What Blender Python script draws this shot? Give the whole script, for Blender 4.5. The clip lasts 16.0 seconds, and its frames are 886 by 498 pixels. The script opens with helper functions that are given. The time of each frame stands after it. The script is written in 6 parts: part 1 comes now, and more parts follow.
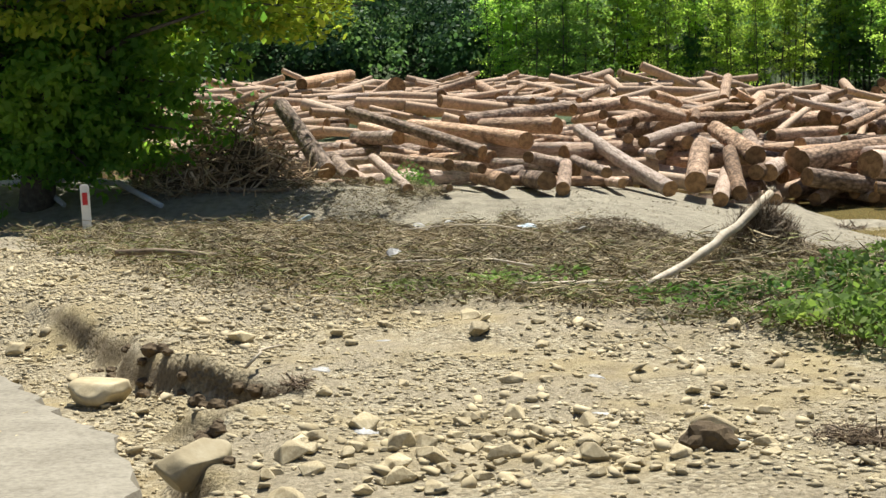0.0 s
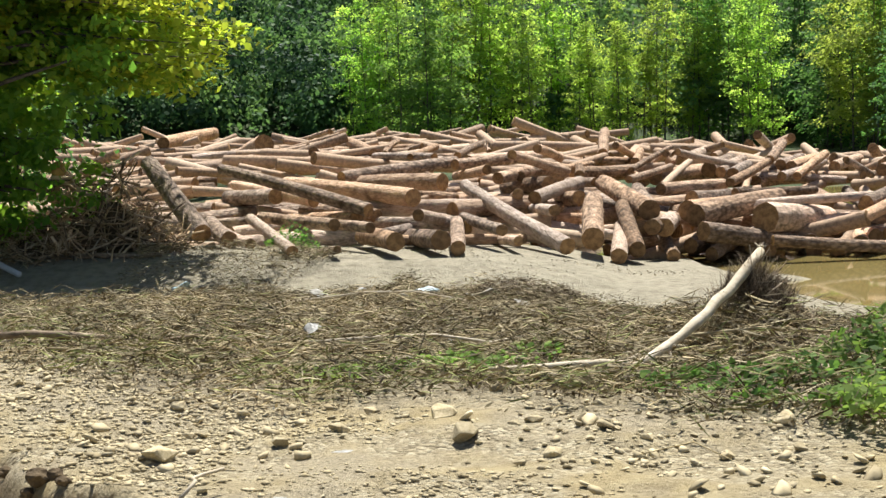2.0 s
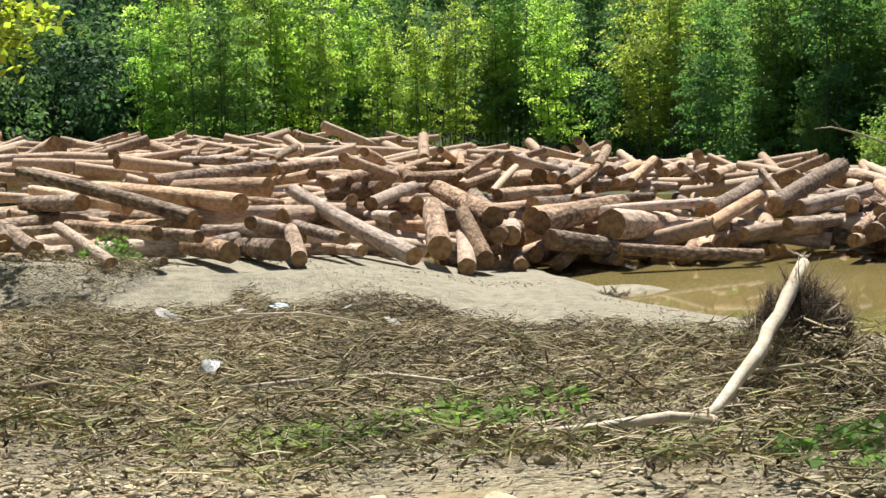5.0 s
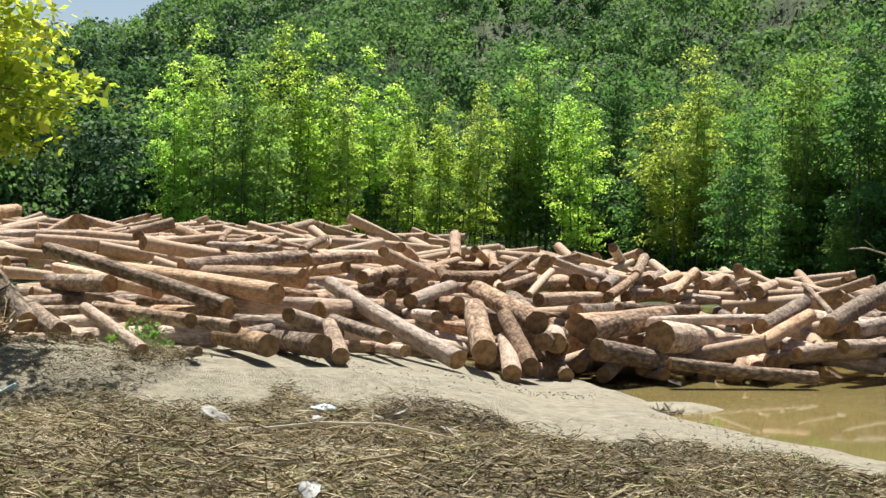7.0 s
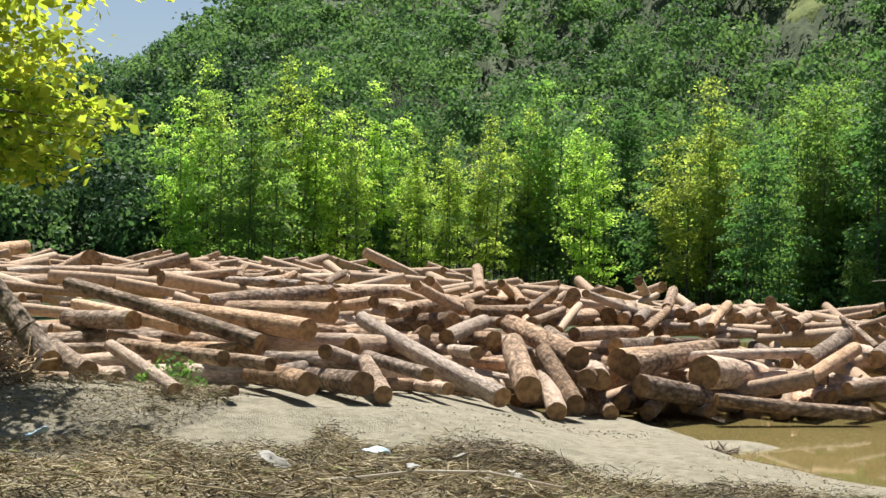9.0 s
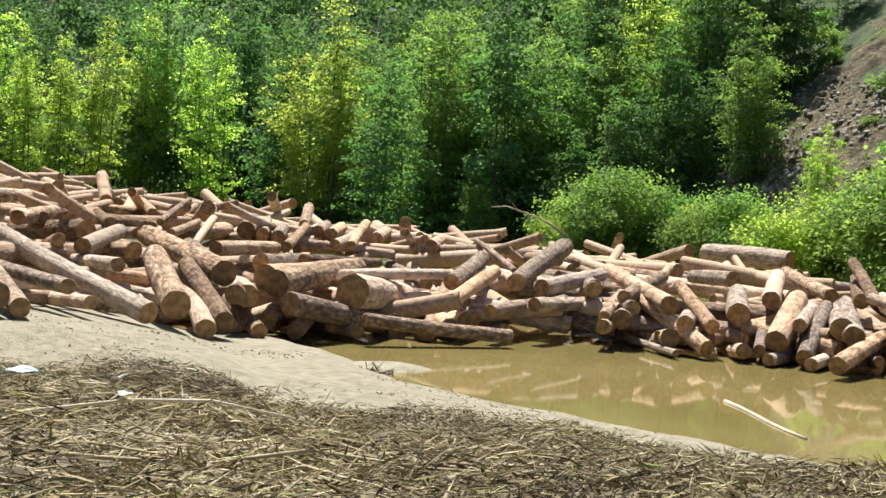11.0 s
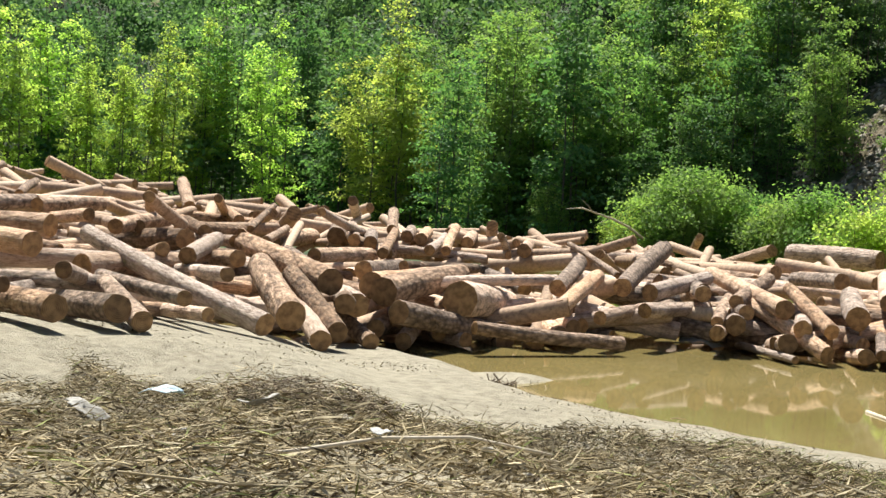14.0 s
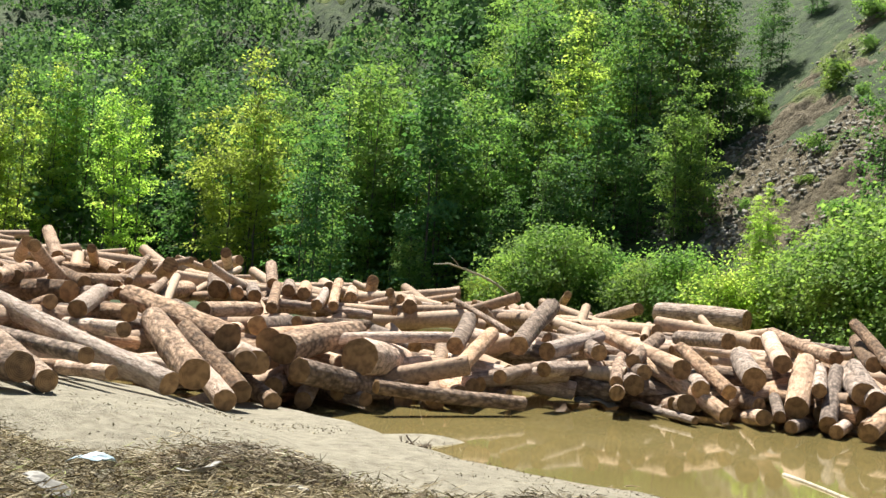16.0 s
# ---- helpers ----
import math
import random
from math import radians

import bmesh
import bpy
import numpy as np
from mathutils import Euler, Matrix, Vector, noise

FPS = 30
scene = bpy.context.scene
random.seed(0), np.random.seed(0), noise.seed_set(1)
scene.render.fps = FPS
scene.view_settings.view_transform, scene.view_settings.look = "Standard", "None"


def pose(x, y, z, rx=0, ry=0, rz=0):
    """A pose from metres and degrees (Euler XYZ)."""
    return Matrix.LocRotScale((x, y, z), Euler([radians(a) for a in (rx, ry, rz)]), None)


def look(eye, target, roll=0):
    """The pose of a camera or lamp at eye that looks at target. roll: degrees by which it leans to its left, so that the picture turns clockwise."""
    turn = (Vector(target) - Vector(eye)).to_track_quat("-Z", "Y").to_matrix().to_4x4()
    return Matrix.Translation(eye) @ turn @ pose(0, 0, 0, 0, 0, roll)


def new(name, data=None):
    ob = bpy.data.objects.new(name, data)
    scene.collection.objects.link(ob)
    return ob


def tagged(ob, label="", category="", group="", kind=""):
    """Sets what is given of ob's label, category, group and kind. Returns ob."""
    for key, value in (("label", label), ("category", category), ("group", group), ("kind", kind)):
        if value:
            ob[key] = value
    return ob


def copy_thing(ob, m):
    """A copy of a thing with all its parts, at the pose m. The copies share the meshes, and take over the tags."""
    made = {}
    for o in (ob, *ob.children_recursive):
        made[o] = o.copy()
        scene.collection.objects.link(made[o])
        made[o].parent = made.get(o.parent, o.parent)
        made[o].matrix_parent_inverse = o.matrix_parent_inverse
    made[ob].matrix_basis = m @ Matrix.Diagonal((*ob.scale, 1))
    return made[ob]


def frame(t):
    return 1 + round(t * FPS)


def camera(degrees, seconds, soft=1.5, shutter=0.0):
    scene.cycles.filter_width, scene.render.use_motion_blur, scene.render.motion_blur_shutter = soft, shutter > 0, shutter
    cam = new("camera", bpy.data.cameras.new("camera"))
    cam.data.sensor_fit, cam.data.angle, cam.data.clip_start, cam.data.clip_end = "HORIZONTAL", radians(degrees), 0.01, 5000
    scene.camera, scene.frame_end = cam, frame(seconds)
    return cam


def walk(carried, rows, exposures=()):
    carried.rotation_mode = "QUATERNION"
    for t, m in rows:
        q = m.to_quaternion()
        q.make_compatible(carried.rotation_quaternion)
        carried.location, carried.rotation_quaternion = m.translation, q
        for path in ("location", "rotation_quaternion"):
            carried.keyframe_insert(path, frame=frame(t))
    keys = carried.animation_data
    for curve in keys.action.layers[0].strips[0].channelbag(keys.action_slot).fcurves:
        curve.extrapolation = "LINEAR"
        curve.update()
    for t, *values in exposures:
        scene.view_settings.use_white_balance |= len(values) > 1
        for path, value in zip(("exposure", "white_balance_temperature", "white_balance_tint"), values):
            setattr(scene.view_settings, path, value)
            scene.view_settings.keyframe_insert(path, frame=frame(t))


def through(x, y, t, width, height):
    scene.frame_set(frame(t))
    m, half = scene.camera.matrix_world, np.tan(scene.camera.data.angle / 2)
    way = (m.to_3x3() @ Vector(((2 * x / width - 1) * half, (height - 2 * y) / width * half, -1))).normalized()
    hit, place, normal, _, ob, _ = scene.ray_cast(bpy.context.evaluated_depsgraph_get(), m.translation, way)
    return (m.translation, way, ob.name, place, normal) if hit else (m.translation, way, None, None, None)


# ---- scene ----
cam = camera(35.44, 16.0)
PATH = [
    (0, look((0.001, -0.000, 4.143), (-2.260, 9.646, 2.786), -1.48)),
    (0.5, look((-0.251, 0.498, 4.109), (-2.145, 10.264, 3.092), -2.12)),
    (1, look((-0.573, 0.946, 4.093), (-1.949, 10.799, 3.082), -2.58)),
    (1.5, look((-0.808, 1.454, 4.026), (-2.310, 11.285, 2.979), -1.46)),
    (2, look((-1.096, 1.911, 4.008), (-2.342, 11.786, 3.041), -1.91)),
    (2.5, look((-1.354, 2.308, 4.002), (-2.321, 12.232, 3.238), -3.12)),
    (3, look((-1.664, 2.718, 3.980), (-2.485, 12.665, 3.361), -3.92)),
    (3.5, look((-1.953, 3.150, 3.979), (-2.473, 13.125, 3.519), -4.28)),
    (4, look((-2.144, 3.568, 3.933), (-2.303, 13.556, 3.467), -3.62)),
    (4.2, look((-2.223, 3.764, 3.900), (-2.056, 13.746, 3.336), -2.61)),
    (6.3, look((-3.068, 5.510, 3.755), (-3.124, 15.446, 2.628), 1.55)),
    (6.5, look((-3.152, 5.642, 3.752), (-3.534, 15.595, 2.860), 1.65)),
    (7, look((-3.373, 6.011, 3.741), (-3.083, 16.004, 3.511), 1.81)),
    (7.5, look((-3.547, 6.269, 3.708), (-3.585, 16.268, 3.823), 2.37)),
    (8, look((-3.719, 6.620, 3.671), (-4.154, 16.610, 3.564), 2.47)),
    (8.5, look((-3.969, 6.920, 3.659), (-4.079, 16.920, 3.652), 1.89)),
    (9, look((-4.163, 7.254, 3.620), (-3.870, 17.249, 3.651), 1.47)),
    (9.5, look((-4.431, 7.623, 3.565), (-3.098, 17.529, 3.237), 1.69)),
    (10, look((-4.626, 8.089, 3.523), (-2.196, 17.764, 2.818), 1.90)),
    (10.2, look((-4.672, 8.256, 3.494), (-2.010, 17.867, 2.753), 2.56)),
    (12.3, look((-5.384, 9.530, 3.418), (-1.709, 18.828, 3.630), 5.61)),
    (12.5, look((-5.467, 9.627, 3.415), (-1.596, 18.847, 3.543), 5.96)),
    (13, look((-5.640, 9.852, 3.400), (-1.577, 18.989, 3.330), 5.75)),
    (13.5, look((-5.731, 10.024, 3.407), (-2.309, 19.419, 3.232), 3.88)),
    (14, look((-5.894, 10.209, 3.384), (-3.109, 19.803, 2.956), 3.48)),
    (14.5, look((-6.185, 10.535, 3.349), (-2.993, 19.982, 2.605), 4.55)),
    (15, look((-6.377, 10.799, 3.324), (-2.725, 20.101, 2.950), 4.09)),
    (15.5, look((-6.545, 11.107, 3.331), (-2.638, 20.312, 3.370), 3.91)),
    (16, look((-6.840, 11.450, 3.306), (-2.989, 20.678, 3.346), 4.39)),
]
walk(cam, PATH, [(0, 0.68), (1.5, 0.75), (3, 0.88), (4, 0.82), (7, 0.82), (7.5, 0.72), (8.5, 0.74), (9, 0.74), (9.5, 0.80), (10, 1.0), (12.5, 0.83), (14, 0.95), (15, 1.08), (15.5, 1.0), (16, 0.97)])

# ---------------------------------------------------------------- light
SUN_AZ, SUN_EL = radians(4), radians(63)
world = bpy.data.worlds.new("world")
scene.world = world
world.use_nodes = True
wn = world.node_tree.nodes
sky = wn.new("ShaderNodeTexSky")
sky.sky_type = "NISHITA"
sky.sun_disc = False
sky.sun_elevation, sky.sun_rotation = SUN_EL, SUN_AZ
wn["Background"].inputs["Strength"].default_value = 0.055
world.node_tree.links.new(sky.outputs[0], wn["Background"].inputs["Color"])
sun = new("sun", bpy.data.lights.new("sun", "SUN"))
sun.data.energy, sun.data.angle, sun.data.color = 5.6, radians(0.55), (1.0, 0.97, 0.89)
to_sun = Vector((math.sin(SUN_AZ) * math.cos(SUN_EL), math.cos(SUN_AZ) * math.cos(SUN_EL), math.sin(SUN_EL)))
sun.matrix_world = look(to_sun * 50, (0, 0, 0))


# ---------------------------------------------------------------- materials
class Mat:
    """A small builder of node materials."""

    def __init__(self, name, rough=0.85):
        self.m = bpy.data.materials.new(name)
        self.m.use_nodes = True
        self.t = self.m.node_tree
        self.b = self.t.nodes["Principled BSDF"]
        self.b.inputs["Roughness"].default_value = rough
        self.b.inputs["Specular IOR Level"].default_value = 0.3
        self.co = self.t.nodes.new("ShaderNodeTexCoord")

    def n(self, kind, **put):
        node = self.t.nodes.new(kind)
        for k, v in put.items():
            node.inputs[k].default_value = v
        return node

    def link(self, a, b):
        self.t.links.new(a, b)

    def coords(self, scale=(1, 1, 1), world_space=False):
        mp = self.n("ShaderNodeMapping", Scale=scale)
        if world_space:
            self.link(self.n("ShaderNodeNewGeometry").outputs["Position"], mp.inputs[0])
        else:
            self.link(self.co.outputs["Object"], mp.inputs[0])
        return mp.outputs[0]

    def noise(self, scale, detail=4, vec=None, rough=0.55):
        node = self.n("ShaderNodeTexNoise", Scale=scale, Detail=detail, Roughness=rough)
        if vec is not None:
            self.link(vec, node.inputs["Vector"])
        return node.outputs["Fac"]

    def ramp(self, fac, stops):
        node = self.n("ShaderNodeValToRGB")
        e = node.color_ramp.elements
        while len(e) < len(stops):
            e.new(0.5)
        for el, (at, c) in zip(e, stops):
            el.position, el.color = at, (*c, 1)
        self.link(fac, node.inputs[0])
        return node.outputs[0]

    def mix(self, a, b, fac, kind="MIX"):
        node = self.t.nodes.new("ShaderNodeMix")
        node.data_type, node.blend_type = "RGBA", kind
        for sock, v in ((node.inputs[0], fac), (node.inputs[6], a), (node.inputs[7], b)):
            if hasattr(v, "links"):
                self.link(v, sock)
            else:
                sock.default_value = (*v, 1) if isinstance(v, tuple) else v
        return node.outputs[2]

    def math(self, op, a, b):
        node = self.n("ShaderNodeMath")
        node.operation = op
        for sock, v in zip(node.inputs, (a, b)):
            if hasattr(v, "links"):
                self.link(v, sock)
            else:
                sock.default_value = v
        return node.outputs[0]

    def colour(self, c):
        if hasattr(c, "links"):
            self.link(c, self.b.inputs["Base Color"])
        else:
            self.b.inputs["Base Color"].default_value = (*c, 1)

    def bump(self, h, strength=0.4, distance=0.02):
        node = self.n("ShaderNodeBump", Strength=strength, Distance=distance)
        self.link(h, node.inputs["Height"])
        self.link(node.outputs[0], self.b.inputs["Normal"])


def leaf_material(name, dark, light, yellow, through=0.35, drift=0.5):
    """Leaves: each leaf of its own tone, each plant of its own tint, thin enough to let light through."""
    m = Mat(name, 0.55)
    m.b.inputs["Specular IOR Level"].default_value = 0.06
    geo = m.n("ShaderNodeNewGeometry")
    info = m.n("ShaderNodeObjectInfo")
    c = m.ramp(geo.outputs["Random Per Island"], [(0.0, dark), (0.55, light), (1.0, yellow)])
    big = m.noise(drift, 3, m.coords(world_space=True))
    c = m.mix(c, m.ramp(big, [(0.35, dark), (0.5, light), (0.68, yellow)]), 0.68)
    hsv = m.n("ShaderNodeHueSaturation", Saturation=0.96, Fac=1.0)
    m.link(m.math("ADD", m.math("MULTIPLY", info.outputs["Random"], 0.03), 0.485), hsv.inputs["Hue"])
    m.link(m.math("ADD", m.math("MULTIPLY", info.outputs["Random"], 0.3), 0.85), hsv.inputs["Value"])
    m.link(c, hsv.inputs["Color"])
    m.colour(hsv.outputs[0])
    tr = m.n("ShaderNodeBsdfTranslucent")
    m.link(m.mix(hsv.outputs[0], (1.55, 1.65, 1.0), 1.0, "MULTIPLY"), tr.inputs["Color"])
    gain = m.n("ShaderNodeMixShader", Fac=through)
    out = m.t.nodes["Material Output"]
    m.link(m.b.outputs[0], gain.inputs[1])
    m.link(tr.outputs[0], gain.inputs[2])
    m.link(gain.outputs[0], out.inputs[0])
    return m.m


def ground_material():
    m = Mat("silt_and_gravel", 0.9)
    p = m.coords(world_space=True)
    fine, mid, wide = m.noise(38, 6, p, 0.7), m.noise(5, 5, p), m.noise(0.7, 4, p)
    silt = m.ramp(mid, [(0.3, (0.24, 0.185, 0.09)), (0.55, (0.35, 0.28, 0.145)), (0.75, (0.42, 0.35, 0.20))])
    grit = m.ramp(fine, [(0.3, (0.10, 0.085, 0.055)), (0.5, (0.29, 0.245, 0.165)), (0.7, (0.48, 0.42, 0.31))])
    c = m.mix(silt, grit, m.ramp(wide, [(0.40, (0.15, 0.15, 0.15)), (0.52, (0.9, 0.9, 0.9))]))
    peb = m.n("ShaderNodeTexVoronoi", Scale=30.0, Randomness=1.0)
    m.link(p, peb.inputs["Vector"])
    stone = m.ramp(peb.outputs["Color"], [(0.0, (0.16, 0.13, 0.08)), (0.5, (0.34, 0.285, 0.18)), (1.0, (0.52, 0.46, 0.33))])
    pebbled = m.ramp(m.noise(1.6, 4, p), [(0.46, (0, 0, 0)), (0.56, (0.85, 0.85, 0.85))])
    c = m.mix(c, stone, pebbled)
    # grey mud by the water, green ground cover on the slopes beyond
    xyz = m.n("ShaderNodeSeparateXYZ")
    m.link(p, xyz.inputs[0])
    near_water = m.n("ShaderNodeMapRange", **{"From Min": 16.0, "From Max": 25.0})
    m.link(m.math("ADD", xyz.outputs[1], m.math("MULTIPLY", wide, 5.0)), near_water.inputs[0])
    mud = m.ramp(mid, [(0.3, (0.20, 0.175, 0.125)), (0.6, (0.30, 0.27, 0.20))])
    c = m.mix(c, mud, near_water.outputs[0])
    far = m.n("ShaderNodeMapRange", **{"From Min": 62.0, "From Max": 70.0})
    m.link(xyz.outputs[1], far.inputs[0])
    c = m.mix(c, m.ramp(m.noise(0.9, 5, p), [(0.35, (0.02, 0.035, 0.012)), (0.6, (0.05, 0.08, 0.024)), (0.75, (0.11, 0.105, 0.055))]), far.outputs[0])
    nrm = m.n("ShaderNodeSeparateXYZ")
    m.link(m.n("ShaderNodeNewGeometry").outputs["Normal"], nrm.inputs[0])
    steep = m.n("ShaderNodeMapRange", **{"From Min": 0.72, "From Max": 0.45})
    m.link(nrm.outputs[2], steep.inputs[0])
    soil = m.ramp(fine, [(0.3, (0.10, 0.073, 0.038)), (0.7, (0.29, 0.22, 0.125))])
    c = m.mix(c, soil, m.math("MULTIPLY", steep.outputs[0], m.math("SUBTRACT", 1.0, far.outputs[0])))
    m.colour(c)
    m.bump(m.math("SUBTRACT", m.math("ADD", m.math("MULTIPLY", fine, 0.8), mid), m.math("MULTIPLY", m.math("MULTIPLY", peb.outputs["Distance"], pebbled), 1.2)), 0.9, 0.04)
    return m.m


def water_material():
    m = Mat("muddy_water", 0.04)
    p = m.coords(world_space=True)
    m.colour(m.ramp(m.noise(0.25, 3, p), [(0.3, (0.165, 0.13, 0.048)), (0.7, (0.215, 0.172, 0.07))]))
    m.b.inputs["IOR"].default_value = 1.33
    m.b.inputs["Specular IOR Level"].default_value = 0.5
    m.bump(m.noise(2.2, 3, p), 0.05, 0.01)
    return m.m


def bark_material():
    """Half-stripped bark: bare pinkish wood, flaking brown scales, mud smears and cracks across."""
    m = Mat("stripped_bark", 0.8)
    info = m.n("ShaderNodeObjectInfo")
    shift = m.n("ShaderNodeVectorMath")
    shift.operation = "ADD"
    m.link(m.co.outputs["Object"], shift.inputs[0])
    m.link(m.math("MULTIPLY", info.outputs["Random"], 60.0), shift.inputs[1])
    at = shift.outputs[0]

    def scaled(x, y, z):
        mp = m.n("ShaderNodeMapping", Scale=(x, y, z))
        m.link(at, mp.inputs[0])
        return mp.outputs[0]

    fibre = m.noise(30, 5, scaled(1, 1, 0.2), 0.7)
    patch = m.noise(6.0, 7, scaled(1, 1, 0.4), 0.75)
    wood = m.ramp(fibre, [(0.3, (0.36, 0.225, 0.145)), (0.5, (0.62, 0.43, 0.30)), (0.75, (0.76, 0.60, 0.46))])
    scale = m.n("ShaderNodeTexVoronoi", Scale=11.0)
    m.link(scaled(1, 1, 0.6), scale.inputs["Vector"])
    bark = m.ramp(m.math("ADD", m.math("MULTIPLY", scale.outputs["Distance"], 0.6), m.math("MULTIPLY", m.noise(26, 5, at, 0.75), 0.6)), [(0.3, (0.48, 0.335, 0.23)), (0.52, (0.33, 0.22, 0.145)), (0.78, (0.13, 0.085, 0.055))])
    edge = m.math("ADD", patch, m.math("MULTIPLY", m.math("SUBTRACT", info.outputs["Random"], 0.42), 0.4))
    c = m.mix(wood, bark, m.ramp(edge, [(0.45, (0, 0, 0)), (0.62, (1, 1, 1))]))
    hsv = m.n("ShaderNodeHueSaturation")
    m.link(m.math("ADD", m.math("MULTIPLY", m.math("FRACT", m.math("MULTIPLY", info.outputs["Random"], 7.3), 0), 0.6), 0.66), hsv.inputs["Value"])
    m.link(m.math("ADD", m.math("MULTIPLY", m.math("FRACT", m.math("MULTIPLY", info.outputs["Random"], 13.1), 0), 0.5), 0.68), hsv.inputs["Saturation"])
    m.link(c, hsv.inputs["Color"])
    crack = m.n("ShaderNodeTexVoronoi", Scale=6.0)
    crack.feature = "DISTANCE_TO_EDGE"
    m.link(scaled(1, 1, 0.4), crack.inputs["Vector"])
    line = m.ramp(crack.outputs["Distance"], [(0.0, (0.35, 0.30, 0.26)), (0.05, (1, 1, 1))])
    smear = m.ramp(m.noise(1.5, 6, at, 0.7), [(0.36, (0.45, 0.39, 0.33)), (0.5, (1, 1, 1)), (0.66, (1.12, 1.12, 1.12))])
    m.colour(m.mix(m.mix(hsv.outputs[0], line, 0.35, "MULTIPLY"), smear, 0.8, "MULTIPLY"))
    m.bump(m.math("ADD", m.math("ADD", fibre, m.math("MULTIPLY", edge, 3.0)), m.math("SUBTRACT", crack.outputs["Distance"], m.math("MULTIPLY", scale.outputs["Distance"], 1.2))), 0.9, 0.03)
    return m.m


def cut_material():
    """Sawn end grain: orange-brown, dark bark rim, heart and drying cracks."""
    m = Mat("sawn_wood", 0.75)
    info = m.n("ShaderNodeObjectInfo")
    at = m.co.outputs["Object"]
    ring = m.n("ShaderNodeTexWave", Scale=11.0, Distortion=1.6, Detail=3.0)
    ring.wave_type, ring.rings_direction = "RINGS", "Z"
    m.link(at, ring.inputs["Vector"])
    c = m.ramp(ring.outputs["Fac"], [(0.0, (0.19, 0.10, 0.042)), (0.6, (0.36, 0.205, 0.088)), (1.0, (0.47, 0.29, 0.135))])
    c = m.mix(c, m.ramp(m.noise(6, 5, at), [(0.38, (0.09, 0.048, 0.024)), (0.6, (0.43, 0.255, 0.115))]), 0.55)
    hsv = m.n("ShaderNodeHueSaturation")
    m.link(m.math("ADD", m.math("MULTIPLY", info.outputs["Random"], 0.7), 0.5), hsv.inputs["Value"])
    m.link(c, hsv.inputs["Color"])
    m.colour(hsv.outputs[0])
    m.bump(m.noise(60, 3, at), 0.3, 0.005)
    return m.m


def plain_material(name, dark, mid, light, scale=12, rough=0.85, bump=0.4, per_island=0.0, distance=0.01):
    m = Mat(name, rough)
    p = m.coords()
    c = m.ramp(m.noise(scale, 5, p, 0.65), [(0.3, dark), (0.52, mid), (0.72, light)])
    c = m.mix(c, m.ramp(m.noise(scale / 9, 3, p), [(0.35, dark), (0.65, light)]), 0.3)
    if per_island:
        geo = m.n("ShaderNodeNewGeometry")
        info = m.n("ShaderNodeObjectInfo")
        hsv = m.n("ShaderNodeHueSaturation")
        r = m.math("FRACT", m.math("ADD", geo.outputs["Random Per Island"], info.outputs["Random"]), 0)
        m.link(m.math("ADD", m.math("MULTIPLY", r, per_island), 1 - per_island / 2), hsv.inputs["Value"])
        m.link(c, hsv.inputs["Color"])
        c = hsv.outputs[0]
    m.colour(c)
    if bump:
        m.bump(m.noise(scale * 2, 5, p, 0.7), bump, distance)
    return m.m


def litter_material(name, stops):
    m = Mat(name, 0.8)
    geo = m.n("ShaderNodeNewGeometry")
    c = m.ramp(geo.outputs["Random Per Island"], stops)
    c = m.mix(c, m.ramp(m.noise(0.9, 3, m.coords(world_space=True)), [(0.35, (0.60, 0.57, 0.52)), (0.65, (1.45, 1.38, 1.36))]), 0.7, "MULTIPLY")
    m.colour(c)
    return m.m


M_GROUND, M_WATER, M_BARK, M_CUT = ground_material(), water_material(), bark_material(), cut_material()
M_LEAF_LIGHT = leaf_material("leaves_yellow_green", (0.17, 0.28, 0.055), (0.31, 0.43, 0.085), (0.46, 0.52, 0.15), 0.64)
M_LEAF_MID = leaf_material("leaves_green", (0.08, 0.17, 0.045), (0.175, 0.29, 0.075), (0.29, 0.39, 0.11), 0.52)
M_LEAF_DARK = leaf_material("leaves_dark_green", (0.038, 0.098, 0.038), (0.09, 0.185, 0.06), (0.17, 0.275, 0.085), 0.42)
# valley leaves: the shade of hill and cloud put into darker colours
M_LEAF_VALLEY_SHADE = leaf_material("valley_leaves_shade_in_colour", (0.018, 0.05, 0.03), (0.04, 0.09, 0.05), (0.075, 0.135, 0.065), 0.2)
M_LEAF_YELLOW = leaf_material("leaves_yellowing", (0.20, 0.26, 0.055), (0.30, 0.36, 0.08), (0.38, 0.42, 0.125), 0.6)
M_LEAF_FAR = leaf_material("leaves_of_far_woods", (0.05, 0.115, 0.055), (0.10, 0.19, 0.08), (0.175, 0.27, 0.10), 0.4, 0.14)
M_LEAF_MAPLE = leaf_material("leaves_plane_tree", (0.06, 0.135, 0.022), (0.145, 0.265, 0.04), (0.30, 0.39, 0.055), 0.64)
# plane tree leaves towards the tips: sunlight put into yellower, brighter tones
M_LEAF_GREEN_GOLD = leaf_material("leaves_green_to_gold", (0.10, 0.19, 0.025), (0.22, 0.33, 0.04), (0.38, 0.44, 0.06), 0.6)
M_LEAF_SUN_TINT = leaf_material("yellow_leaves_sun_in_colour", (0.19, 0.26, 0.03), (0.34, 0.40, 0.045), (0.55, 0.50, 0.07), 0.62)
M_LEAF_BRAMBLE = leaf_material("bramble_leaves", (0.05, 0.11, 0.028), (0.14, 0.25, 0.06), (0.32, 0.40, 0.11), 0.45)
M_TRUNK = plain_material("grey_brown_trunk", (0.03, 0.025, 0.02), (0.10, 0.085, 0.065), (0.20, 0.17, 0.14), 9)
M_ROCK = plain_material("limestone_rock", (0.26, 0.205, 0.11), (0.43, 0.355, 0.215), (0.55, 0.48, 0.33), 7, per_island=0.5)
